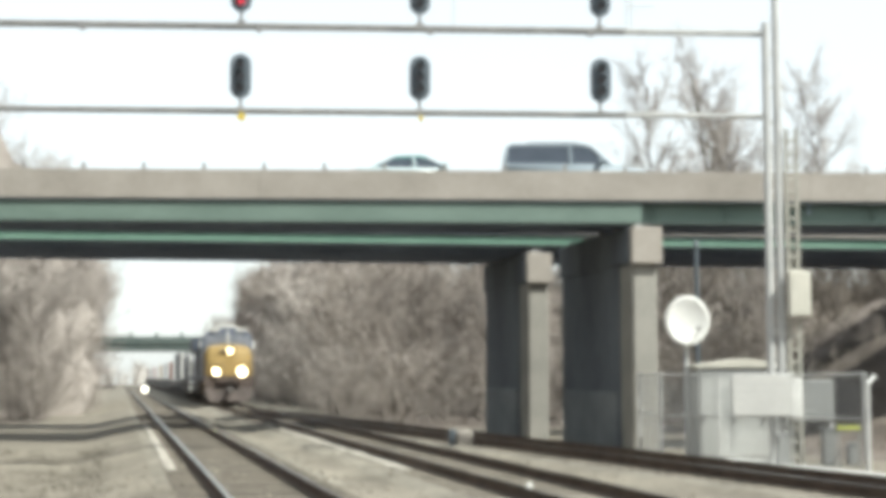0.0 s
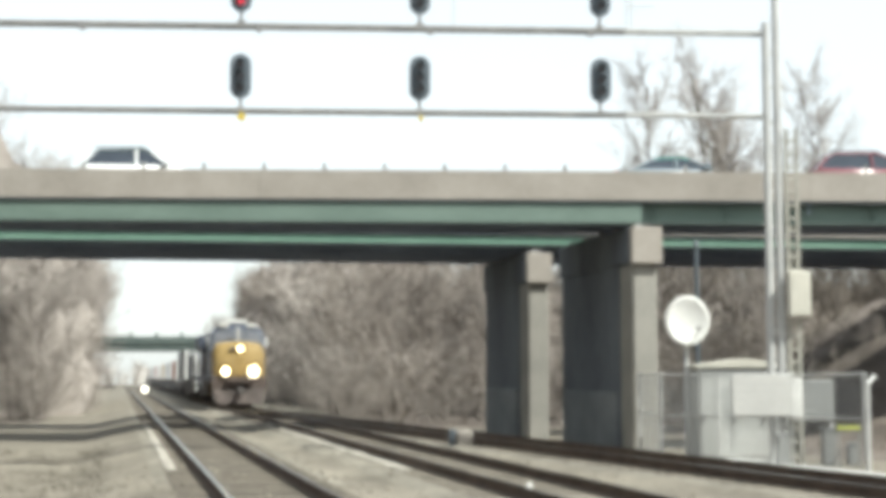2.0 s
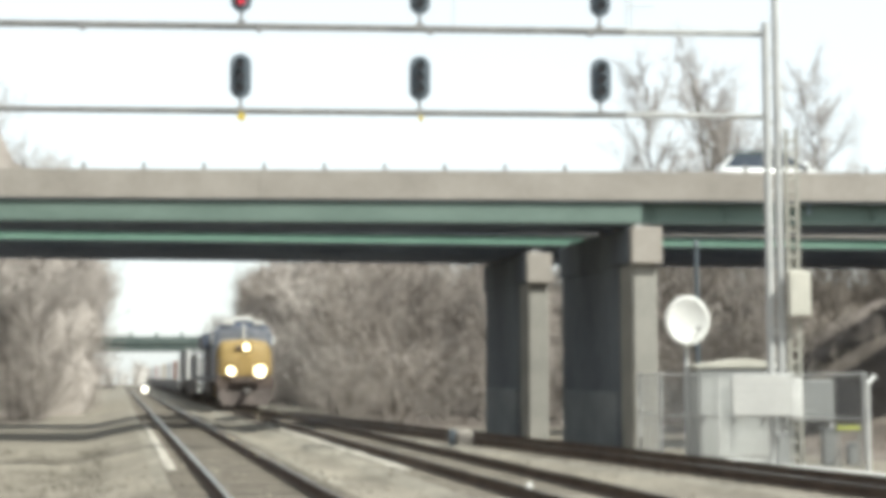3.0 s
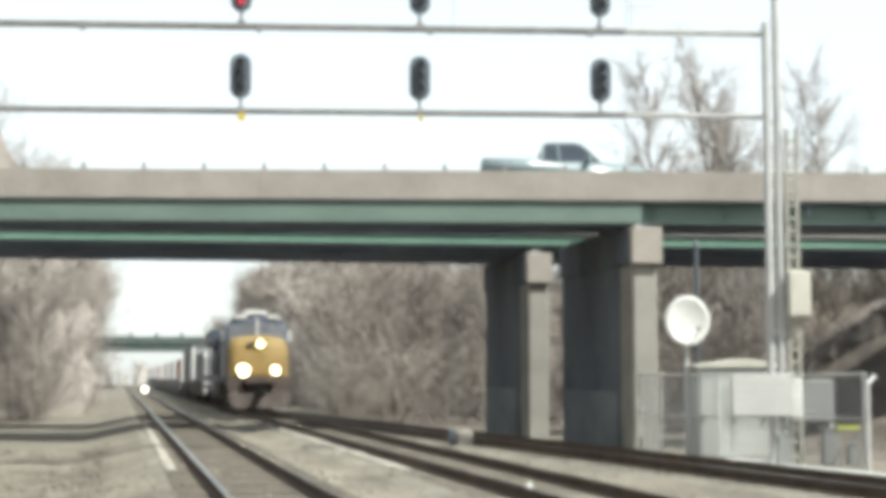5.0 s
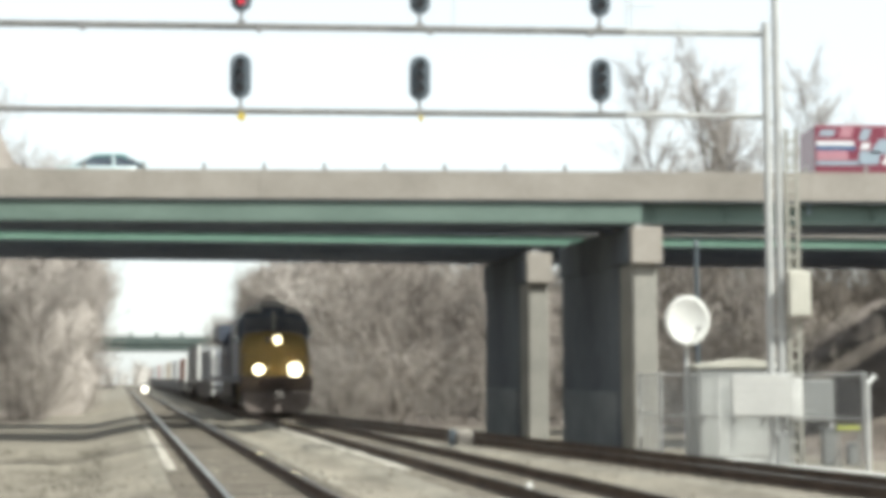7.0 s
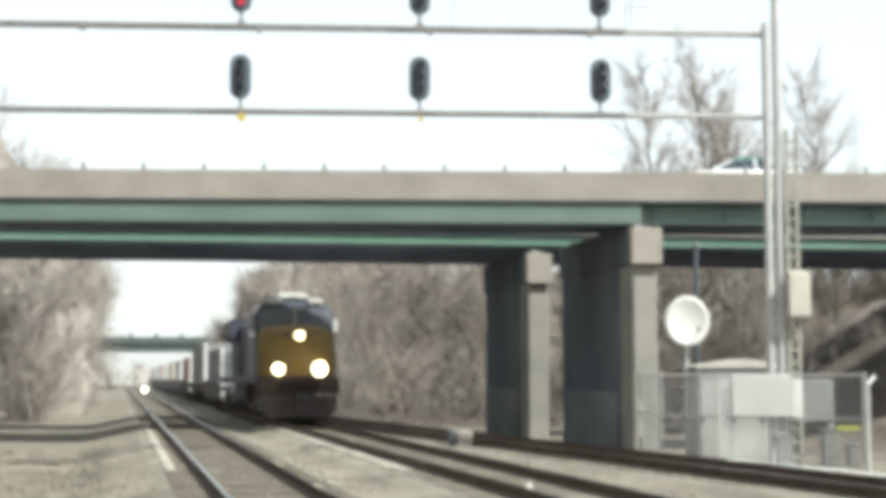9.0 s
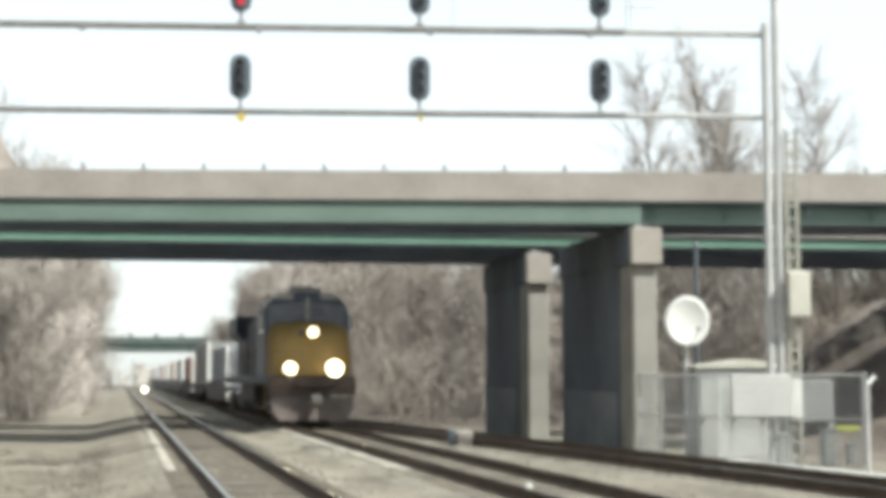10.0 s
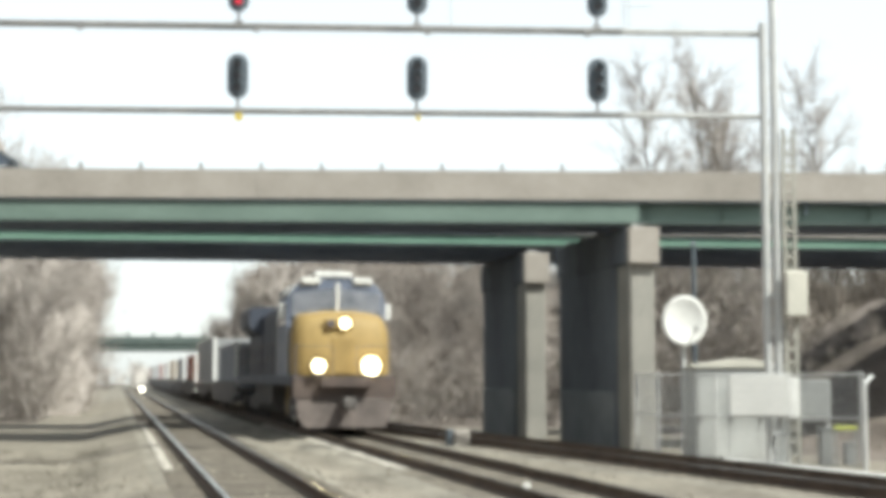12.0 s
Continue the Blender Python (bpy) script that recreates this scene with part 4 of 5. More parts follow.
def build_locomotive():
    """Wide-nosed freight diesel: nose at y = 0, the body running back along +y."""
    t = root("locomotive", "dark blue freight locomotive with a yellow nose and lit headlights", "locomotive")
    W = 1.53
    bm = bmesh.new()
    box(bm, -W, W, 1.0, 22.0, 1.35, 1.66, 0.03)
    part("platform", bm, HOOD_DARK, t)
    # pilot, anticlimber and steps
    bm = bmesh.new()
    prism(bm, [(-1.42, 0.95), (1.42, 0.95), (1.36, 0.42), (1.15, 0.14), (-1.15, 0.14), (-1.36, 0.42)], 0.42, 0.56)
    prism(bm, [(-0.16, 0.95), (0.16, 0.95), (0.16, 0.16), (-0.16, 0.16)], 0.18, 0.43)
    part("pilot_plow", bm, LOCO_GREY, t, "grimy grey snowplough pilot")
    bm = bmesh.new()
    prism(bm, [(-1.5, 1.0), (1.5, 1.0), (1.5, 1.6), (-1.5, 1.6)], 0.4, 1.0)
    box(bm, -0.75, 0.75, 0.12, 0.42, 1.3, 1.6, 0.03)
    part("front_sill", bm, SILL, t, "grimy front end sill")
    bm = bmesh.new()
    box(bm, -0.14, 0.14, -0.35, 0.5, 0.72, 0.98, 0.04)
    box(bm, -0.2, 0.2, -0.6, -0.3, 0.68, 1.02, 0.06)
    part("coupler", bm, GRIME, t)
    for sx in (-1, 1):
        bm = bmesh.new()
        for i in range(4):
            box(bm, sx * 1.3 - 0.2, sx * 1.3 + 0.2, 0.58, 0.95, 0.42 + i * 0.3, 0.45 + i * 0.3)
        part("steps", bm, PALE_TRIM, t)
        bm = bmesh.new()
        tube(bm, (sx * 1.42, 0.5, 0.5), (sx * 1.42, 0.5, 2.55), 0.014, n=6)
        tube(bm, (sx * 1.42, 0.95, 1.6), (sx * 1.42, 0.95, 2.55), 0.014, n=6)
        tube(bm, (sx * 1.42, 0.5, 2.55), (sx * 1.42, 0.95, 2.55), 0.014, n=6)
        tube(bm, (sx * 1.42, 0.5, 2.5), (sx * 0.35, 0.5, 2.5), 0.012, n=6)
        part("grab_rail", bm, LOCO_GREY, t)
    for sx in (-0.35, 0.35):
        bm = bmesh.new()
        tube(bm, (sx, 0.5, 1.6), (sx, 0.5, 2.5), 0.012, n=6)
        part("grab_rail", bm, LOCO_GREY, t)
    # wide nose, rounded in plan and domed on top
    bm = bmesh.new()
    rows = []
    prof = [(1.66, 0.92, 1.44), (2.4, 0.92, 1.44), (3.0, 1.0, 1.42), (3.3, 1.12, 1.36), (3.48, 1.35, 1.28), (3.56, 1.75, 1.2)]
    for z, y, w in prof:
        c = 0.34
        pl = [(-w, 2.7), (-w, y + c), (-w + c * 0.3, y + c * 0.3), (-w + c, y), (-w * 0.35, y - 0.06), (w * 0.35, y - 0.06), (w - c, y), (w - c * 0.3, y + c * 0.3), (w, y + c), (w, 2.7)]
        dome = [0.0, -0.1, -0.06, -0.02, 0.03, 0.03, -0.02, -0.06, -0.1, 0.0] if z > 2.9 else [0] * 10
        rows.append([bm.verts.new((a, b, z + e)) for (a, b), e in zip(pl, dome)])
    for a, b in zip(rows, rows[1:]):
        for i in range(9):
            bm.faces.new((a[i], a[i + 1], b[i + 1], b[i]))
    bm.faces.new(list(reversed(rows[-1])))
    bmesh.ops.recalc_face_normals(bm, faces=bm.faces)
    for f in bm.faces:
        f.smooth = True
    nose = part("nose", bm, LOCO_YELLOW, t, "yellow nose")
    bm = bmesh.new()
    box(bm, -0.32, 0.32, 0.83, 0.858, 1.72, 2.75, 0.01)
    part("nose_door", bm, LOCO_YELLOW, nose)
    bm = bmesh.new()
    box(bm, -0.56, 0.26, 0.84, 0.95, 3.02, 3.34, 0.04)
    part("headlight_housing", bm, LOCO_YELLOW, nose)
    for sx, m in ((-0.36, DARKLENS), (0.05, HEADLAMP)):
        bm = bmesh.new()
        tube(bm, (sx, 0.78, 3.18), (sx, 0.85, 3.18), 0.12 if sx < 0 else 0.14, n=16)
        part("headlight", bm, m, t)
    for sx in (-0.78, 0.74):
        # added glowing disc, oversized to draw glare; the lamp proper sits behind it
        bm = bmesh.new()
        tube(bm, (0, -0.0015, 0), (0, 0.0015, 0), 0.25, n=24)
        lens = part("ditch_glare_disc", bm, DITCHLAMP, t)
        lens.matrix_basis = pose(sx, 0.28, 1.93)
        FLASHERS.append((lens, sx))
        bm = bmesh.new()
        tube(bm, (sx, 0.31, 1.93), (sx, 0.44, 1.93), 0.165, n=16)
        part("steady_lamp", bm, DITCHLAMP, t)
        bm = bmesh.new()
        box(bm, sx - 0.16, sx + 0.16, 0.44, 0.6, 1.6, 2.1, 0.03)
        part("ditch_light_bracket", bm, LOCO_GREY, t)
    # cab with raked windscreens and a cambered roof
    bm = bmesh.new()
    sec = [(-1.5, 1.66), (1.5, 1.66), (1.5, 3.9), (1.43, 4.16), (1.22, 4.4), (0.85, 4.56), (0.4, 4.64), (0, 4.66), (-0.4, 4.64), (-0.85, 4.56), (-1.22, 4.4), (-1.43, 4.16), (-1.5, 3.9)]
    f0 = [bm.verts.new((x, 1.95 + (0.28 * (z - 1.66) / 2.9 if z > 3 else 0.0) + 0.1 * abs(x), z)) for x, z in sec]
    b0 = [bm.verts.new((x, 4.9, z)) for x, z in sec]
    bm.faces.new(f0), bm.faces.new(list(reversed(b0)))
    for i in range(len(sec)):
        bm.faces.new((f0[i], b0[i], b0[(i + 1) % len(sec)], f0[(i + 1) % len(sec)]))
    bmesh.ops.recalc_face_normals(bm, faces=bm.faces)
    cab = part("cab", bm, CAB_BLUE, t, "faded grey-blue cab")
    arc = [(1.45, 4.17), (1.24, 4.43), (0.86, 4.6), (0.4, 4.68), (0, 4.7), (-0.4, 4.68), (-0.86, 4.6), (-1.24, 4.43), (-1.45, 4.17)]
    bm = bmesh.new()
    prism(bm, arc + [(x, z - 0.05) for x, z in reversed(arc)], 2.42, 4.95)
    part("cab_roof", bm, PALE_TRIM, cab, "pale cab roof")
    # windscreen panes and centre pillar
    for x0, x1 in ((-1.36, -0.1), (0.1, 1.36)):
        bm = bmesh.new()
        vs = []
        for x, z in ((x0, 3.5 - 0.07 * abs(x0)), (x1, 3.5 - 0.07 * abs(x1)), (x1, 4.3 - 0.1 * abs(x1)), (x0, 4.3 - 0.1 * abs(x0))):
            vs.append(bm.verts.new((x, 1.9 + 0.28 * (z - 1.66) / 2.9 + 0.1 * abs(x), z)))
        fc = bm.faces.new(vs)
        bmesh.ops.solidify(bm, geom=[fc], thickness=0.02)
        part("windscreen_pane", bm, WINDSCREEN, cab)
    bm = bmesh.new()
    box(bm, -0.06, 0.06, 2.05, 2.12, 3.5, 4.45, 0.01)
    part("centre_pillar", bm, PALE_TRIM, cab)
    for sx in (-1, 1):
        bm = bmesh.new()
        box(bm, sx * 1.5 - 0.02, sx * 1.5 + 0.02, 4.95, 5.0, 1.7, 3.6, 0.006)
        box(bm, sx * 1.5 - 0.02, sx * 1.5 + 0.02, 2.42, 2.47, 1.7, 3.1, 0.006)
        part("door_grab_rail", bm, PALE_TRIM, cab)
        bm = bmesh.new()
        box(bm, sx * 1.0 - 0.02, sx * 1.0 + 0.02, 7.7, 8.2, 1.75, 3.45, 0.01)
        part("access_panel", bm, PALE_TRIM, t, "pale access panel on the hood")
        bm = bmesh.new()
        prism(bm, [(1.75, 1.62), (1.95, 1.62), (2.25, 0.5), (2.05, 0.5)], sx * 1.5 - 0.015, sx * 1.5 + 0.015, "x")
        part("step_stringer", bm, LOCO_YELLOW, t)
        for y0 in (2.6, 3.7):
            bm = bmesh.new()
            box(bm, sx * 1.5 - 0.012, sx * 1.5 + 0.012, y0, y0 + 0.8, 3.2, 3.85, 0.008)
            part("side_window", bm, GLASS, cab)
        bm = bmesh.new()
        box(bm, sx * 1.62 - 0.1, sx * 1.62 + 0.1, 2.5, 2.56, 3.35, 3.85, 0.02)
        part("mirror", bm, PALE_TRIM, cab)
        bm = bmesh.new()
        box(bm, sx * 0.8 - 0.3, sx * 0.8 + 0.3, 2.2, 2.55, 4.4, 4.62, 0.05)
        part("number_board", bm, PALE_TRIM, cab, "pale number board box")
    bm = bmesh.new()
    box(bm, -0.6, 0.6, 2.9, 4.2, 4.69, 4.84, 0.06)
    part("air_conditioner", bm, PALE_TRIM, cab)
    bm = bmesh.new()
    for i, x in enumerate((-0.3, 0, 0.3)):
        tube(bm, (x, 4.4, 4.84), (x, 4.0, 4.92), 0.04, 0.09, n=10)
    part("air_horn", bm, BEAM, cab)
    # long hood in sections, radiator wings at the rear
    for nm, y0, y1, w, h in (("hood_front", 4.92, 8.6, 0.98, 4.3), ("engine_hood", 8.62, 15.6, 0.95, 4.15), ("radiator_hood", 15.62, 21.3, 1.0, 4.2)):
        bm = bmesh.new()
        prism(bm, [(-w, 1.66), (w, 1.66), (w, h - 0.25), (w - 0.25, h), (-w + 0.25, h), (-w, h - 0.25)], y0, y1)
        hood = part(nm, bm, HOOD_DARK, t)
        k = int((y1 - y0) / 0.9)
        for sx in (-1, 1):
            for i in range(k):
                bm = bmesh.new()
                box(bm, sx * w - 0.015, sx * w + 0.015, y0 + 0.1 + i * 0.9, y0 + 0.9 + i * 0.9, 1.85, h - 0.5, 0.008)
                part("hood_door", bm, HOOD_DARK, hood)
    for y0, y1, w, z0, z1 in ((16.2, 20.8, 1.45, 3.3, 4.34), (9.2, 10.6, 0.75, 4.15, 4.6), (12.0, 13.0, 0.45, 4.15, 4.7), (6.0, 7.6, 1.2, 3.7, 4.5)):
        bm = bmesh.new()
        prism(bm, [(-w, z0 + 0.3), (-w * 0.8, z0), (w * 0.8, z0), (w, z0 + 0.3), (w, z1 - 0.08), (w - 0.1, z1), (-w + 0.1, z1), (-w, z1 - 0.08)], y0, y1)
        part("roof_housing", bm, HOOD_DARK, t)
    # walkway rails
    for sx in (-1, 1):
        rail = new("handrail")
        rail.parent = t
        tagged(rail, "thin pale walkway handrail")
        for i in range(10):
            bm = bmesh.new()
            tube(bm, (sx * 1.48, 5.2 + i * 1.75, 1.66), (sx * 1.48, 5.2 + i * 1.75, 2.7), 0.022, n=6)
            part("stanchion", bm, LOCO_GREY, rail)
        for z in (2.7, 2.2):
            bm = bmesh.new()
            tube(bm, (sx * 1.48, 5.2, z), (sx * 1.48, 20.95, z), 0.02, n=6)
            part("rail", bm, LOCO_GREY, rail)
    bm = bmesh.new()
    prism(bm, [(-1.35, 1.34), (1.35, 1.34), (1.35, 0.7), (1.0, 0.4), (-1.0, 0.4), (-1.35, 0.7)], 8.0, 14.4)
    part("fuel_tank", bm, GRIME, t)
    ws = bogie(t, 4.2, 3, 0.53, 4.2) + bogie(t, 18.2, 3, 0.53, 4.2)
    return t, ws


def paint(name, c):
    return material(name, tuple(v * 0.8 for v in c), tuple(min(0.85, v * 1.1) for v in c), 0.6, 0.6, fine=4, streak=(1, 1, 0.3))


def build_railcar(length, well):
    """A flatcar, or a well car whose tall side sills hold the container low."""
    nm = "well_car" if well else "flatcar"
    t = root(nm, "grimy dark well car holding a container low" if well else "dark flatcar of the freight train", "railway car", None, "freight cars")
    e = length - 0.6
    bm = bmesh.new()
    if well:
        box(bm, -1.4, 1.4, 0.5, 2.6, 0.95, 1.15, 0.02)
        box(bm, -1.4, 1.4, e - 2.0, e, 0.95, 1.15, 0.02)
        box(bm, -1.3, 1.3, 2.5, e - 1.9, 0.48, 0.6, 0.02)
    else:
        box(bm, -1.4, 1.4, 0.5, e, 1.1, 1.22, 0.02)
    part("deck", bm, GRIME, t)
    bm = bmesh.new()
    if well:
        box(bm, -0.3, 0.3, 0.3, 2.6, 0.7, 0.94, 0.03)
        box(bm, -0.3, 0.3, e - 2.0, e + 0.2, 0.7, 0.94, 0.03)
    else:
        box(bm, -0.35, 0.35, 0.3, e + 0.2, 0.7, 1.09, 0.03)
    part("centre_sill", bm, GRIME, t)
    for sx in (-1, 1):
        bm = bmesh.new()
        out = [(0.6, 0.95), (2.4, 0.42), (e - 1.8, 0.42), (e - 0.1, 0.95), (e - 0.1, 1.2), (e - 2.2, 1.42), (2.8, 1.42), (0.6, 1.2)] if well else [(0.5, 1.09), (e, 1.09), (e - 1.4, 0.85), (e - 5, 0.55), (5.4, 0.55), (1.9, 0.85)]
        prism(bm, out, sx * 1.37 - 0.05, sx * 1.37 + 0.05, "x")
        part("side_sill", bm, GRIME, t)
        bm = bmesh.new()
        for z in (0.55, 0.85, 1.15):
            box(bm, sx * 1.4 - 0.02, sx * 1.4 + 0.02, 0.62, 1.02, z, z + 0.03)
        part("end_ladder", bm, PALE_TRIM, t)
    bm = bmesh.new()
    box(bm, -0.12, 0.12, -0.25, 0.5, 0.72, 0.93, 0.03)
    part("coupler", bm, GRIME, t)
    ws = bogie(t, 1.5, 2, 0.42, 1.7) + bogie(t, e - 0.9, 2, 0.42, 1.7)
    return t, ws


def build_container(length, mat, name_label, h):
    c = root("shipping_container", name_label, "container", None, "containers")
    w = 1.22
    # corrugated sides
    bm = bmesh.new()
    n = int(length / 0.3)
    for sx in (-1, 1):
        pts = []
        for i in range(n):
            y0 = 0.15 + (length - 0.3) * i / n
            d = (length - 0.3) / n
            for f, inset in ((0.0, 0.0), (0.4, 0.0), (0.5, 0.04), (0.9, 0.04)):
                pts.append((sx * (w - 0.02 - inset), y0 + f * d))
        lo = [bm.verts.new((x, y, 0.15)) for x, y in pts]
        hi = [bm.verts.new((x, y, h - 0.12)) for x, y in pts]
        for i in range(len(pts) - 1):
            bm.faces.new((lo[i], lo[i + 1], hi[i + 1], hi[i]))
    box(bm, -w + 0.06, w - 0.06, 0.1, length - 0.1, 0.1, h - 0.05)
    part("body", bm, mat, c)
    for sx in (-1, 1):
        for y in (0.0, length - 0.24):
            bm = bmesh.new()
            box(bm, sx * (w - 0.07) - 0.085, sx * (w - 0.07) + 0.085, y, y + 0.24, 0, h, 0.01)
            part("corner_post", bm, WHITEPAINT, c)
        for z in (0.02, h - 0.14):
            bm = bmesh.new()
            box(bm, sx * (w - 0.05) - 0.05, sx * (w - 0.05) + 0.05, 0.25, length - 0.25, z, z + 0.12)
            part("side_rail", bm, mat, c)
    for sx in (-0.6, 0.6):
        bm = bmesh.new()
        box(bm, sx - 0.56, sx + 0.56, 0.03, 0.09, 0.16, h - 0.15, 0.01)
        d = part("end_door", bm, mat, c)
        for x in (-0.3, 0.3):
            bm = bmesh.new()
            tube(bm, (sx + x, 0.0, 0.2), (sx + x, 0.0, h - 0.2), 0.02, n=6)
            part("lock_rod", bm, GALV, d)
    return c


TRAIN = []      # (thing, distance behind the nose, height)
TRAIN_WHEELS = []


def build_train():
    loco, ws = build_locomotive()
    TRAIN.append((loco, 0.0, 0.0))
    TRAIN_WHEELS.extend((w, 0.53) for w in ws)
    shades = [("weathered_blue_grey", (0.2, 0.21, 0.235)), ("off_white", (0.24, 0.245, 0.25)), ("brick_red", (0.4, 0.12, 0.1)), ("faded_white", (0.66, 0.62, 0.6)),
              ("tan", (0.45, 0.33, 0.2)), ("rust_red", (0.34, 0.13, 0.09)), ("pale_grey", (0.38, 0.39, 0.42)), ("dark_teal", (0.08, 0.16, 0.17))]
    paints = [(n, paint(n + "_container_paint", c)) for n, c in shades]
    y = 22.6
    # paint, container length and height, in a well or not
    for k, length, h, well in ((0, 12.2, 2.6, True), (1, 16.1, 2.6, False), (5, 12.2, 2.6, True), (6, 12.2, 2.6, True), (4, 12.2, 2.6, True), (3, 12.2, 2.6, True),
                               (2, 12.2, 2.6, True), (6, 12.2, 2.6, True), (1, 12.2, 2.6, True), (5, 12.2, 2.6, True)):
        size = length + (6.6 if well else 1.4)
        car, ws = build_railcar(size, well)
        TRAIN.append((car, y, 0.0))
        TRAIN_WHEELS.extend((w, 0.42) for w in ws)
        nm, mat = paints[k]
        c = build_container(length, mat, nm.replace("_", " ") + " corrugated shipping container riding on the freight train", h)
        TRAIN.append((c, y + (size - 0.1 - length) / 2, 0.605 if well else 1.225))
        y += size


build_train()


# ---- road vehicles ----
TYRE = material("tyre_rubber", (0.015, 0.015, 0.015), (0.035, 0.035, 0.035), 3, 0.9)
HUB = material("wheel_alloy", (0.4, 0.4, 0.42), (0.55, 0.55, 0.56), 3, 0.35, 0.8)
TAIL = material("red_tail_lamp", (0.45, 0.02, 0.02), (0.55, 0.04, 0.03), 3, 0.3)
CLEAR = material("headlamp_glass", (0.6, 0.62, 0.65), (0.75, 0.76, 0.78), 3, 0.15)


def car_paint(name, c):
    return material(name, tuple(v * 0.92 for v in c), c, 0.6, 0.25, fine=4)


def side_shell(bm, outline, halves):
    """A closed shell from a side outline (x along the car, z) with a half width for each point."""
    a = [bm.verts.new((x, -w, z)) for (x, z), w in zip(outline, halves)]
    b = [bm.verts.new((x, w, z)) for (x, z), w in zip(outline, halves)]
    bm.faces.new(a), bm.faces.new(list(reversed(b)))
    k = len(a)
    for i in range(k):
        bm.faces.new((a[i], b[i], b[(i + 1) % k], a[(i + 1) % k]))
    bmesh.ops.recalc_face_normals(bm, faces=bm.faces)


def add_wheels(t, xs, r, half):
    out = []
    for x in xs:
        for s in (-1, 1):
            bm = bmesh.new()
            tube(bm, (0, -0.11, 0), (0, 0.11, 0), r, n=20)
            w = part("wheel", bm, TYRE, t)
            w.matrix_basis = pose(x, s * (half - 0.1), r)
            bm = bmesh.new()
            tube(bm, (0, -0.12, 0), (0, 0.12, 0), r * 0.62, n=14)
            part("rim", bm, HUB, w)
            out.append((w, r))
    return out


def build_car(style, mat, label, cap=None):
    """Cars drive along +x; the nose is at +x. style: sedan, wagon, suv, pickup."""
    t = root({"pickup": "pickup_truck", "suv": "suv"}.get(style, "car"), label, {"pickup": "pickup truck", "suv": "suv"}.get(style, "car"), None, "road vehicles")
    L, W = {"sedan": (4.4, 0.88), "wagon": (4.25, 0.88), "suv": (4.9, 0.96), "pickup": (5.5, 0.97)}[style]
    h = L / 2
    if style == "sedan":
        belt, roof = 0.98, 1.45
        lower = [(-h, 0.35), (h - 0.1, 0.3), (h, 0.55), (h - 0.1, 0.75), (h - 1.2, 0.92), (1.0, belt), (-1.35, belt + 0.02), (-h + 0.05, 0.97), (-h, 0.8)]
        upper = [(1.05, belt), (0.3, 1.38), (0.0, roof), (-0.75, roof - 0.02), (-1.0, 1.38), (-1.7, belt + 0.02)]
    elif style == "wagon":
        belt, roof = 1.02, 1.62
        lower = [(-h, 0.35), (h - 0.1, 0.3), (h, 0.6), (h - 0.1, 0.82), (h - 1.15, 0.98), (1.0, belt), (-2.0, belt + 0.03), (-h, 0.95)]
        upper = [(1.1, belt), (0.35, 1.52), (0.05, roof), (-1.55, roof - 0.02), (-1.85, 1.48), (-2.25, belt + 0.03)]
    elif style == "suv":
        belt, roof = 1.14, 1.8
        lower = [(-h, 0.42), (h - 0.1, 0.4), (h, 0.7), (h - 0.08, 0.95), (h - 1.1, 1.1), (1.05, belt), (-h + 0.1, belt), (-h, 1.0)]
        upper = [(1.15, belt), (0.55, 1.7), (0.3, roof), (-2.1, roof - 0.01), (-2.28, 1.72), (-2.35, belt)]
    else:
        belt, roof = 1.2, 1.84
        lower = [(-h, 0.5), (h - 0.1, 0.45), (h, 0.75), (h - 0.08, 1.02), (h - 1.1, 1.16), (1.1, belt), (-0.75, belt), (-0.78, 1.32), (-h + 0.02, 1.32), (-h, 1.0)]
        upper = [(1.2, belt), (0.62, 1.76), (0.4, roof), (-0.55, roof), (-0.68, 1.76), (-0.72, belt)]
    if style in ("sedan", "wagon"):     # compact cars
        k, low = (0.93, 0.05) if style == "sedan" else (0.88, 0.03)
        upper = [(x * k, z - low * (z - belt) / (roof - belt)) for x, z in upper]
        roof -= low
    bm = bmesh.new()
    side_shell(bm, lower, [W - 0.06 if z < 0.5 else W for _, z in lower])
    bmesh.ops.bevel(bm, geom=bm.edges[:], offset=0.035, segments=2, affect="EDGES")
    for f in bm.faces:
        f.smooth = True
    part("body", bm, mat, t)
    bm = bmesh.new()
    side_shell(bm, upper, [W - 0.04 if z < belt + 0.1 else W - 0.2 for _, z in upper])
    part("greenhouse", bm, GLASS, t, "tinted windows")
    # roof skin over the glass, and pillars
    top = [p for p in upper if p[1] > belt + 0.3]
    bm = bmesh.new()
    up = [(x, z + 0.035) for x, z in top]
    dn = [(x, z - 0.04) for x, z in reversed(top)]
    side_shell(bm, up + dn, [W - 0.18] * (2 * len(top)))
    part("roof", bm, cap or mat, t)
    for s in (-1, 1):
        for i, (p, q) in enumerate(((upper[0], upper[1]), (upper[-1], upper[-2]), ((-0.15, belt), (-0.2, roof - 0.02)))):
            bm = bmesh.new()
            tube(bm, (p[0], s * (W - 0.035), p[1]), (q[0], s * (W - 0.19), q[1]), 0.045, n=6)
            part("pillar", bm, mat, t)
        bm = bmesh.new()
        box(bm, 0.75, 0.95, s * (W + 0.08) - 0.08, s * (W + 0.08) + 0.08, belt + 0.02, belt + 0.18, 0.03)
        part("mirror", bm, mat, t)
        bm = bmesh.new()
        box(bm, h - 0.16, h - 0.005, s * (W - 0.22) - 0.16, s * (W - 0.22) + 0.16, 0.62, 0.76, 0.02)
        part("headlight", bm, CLEAR, t)
        bm = bmesh.new()
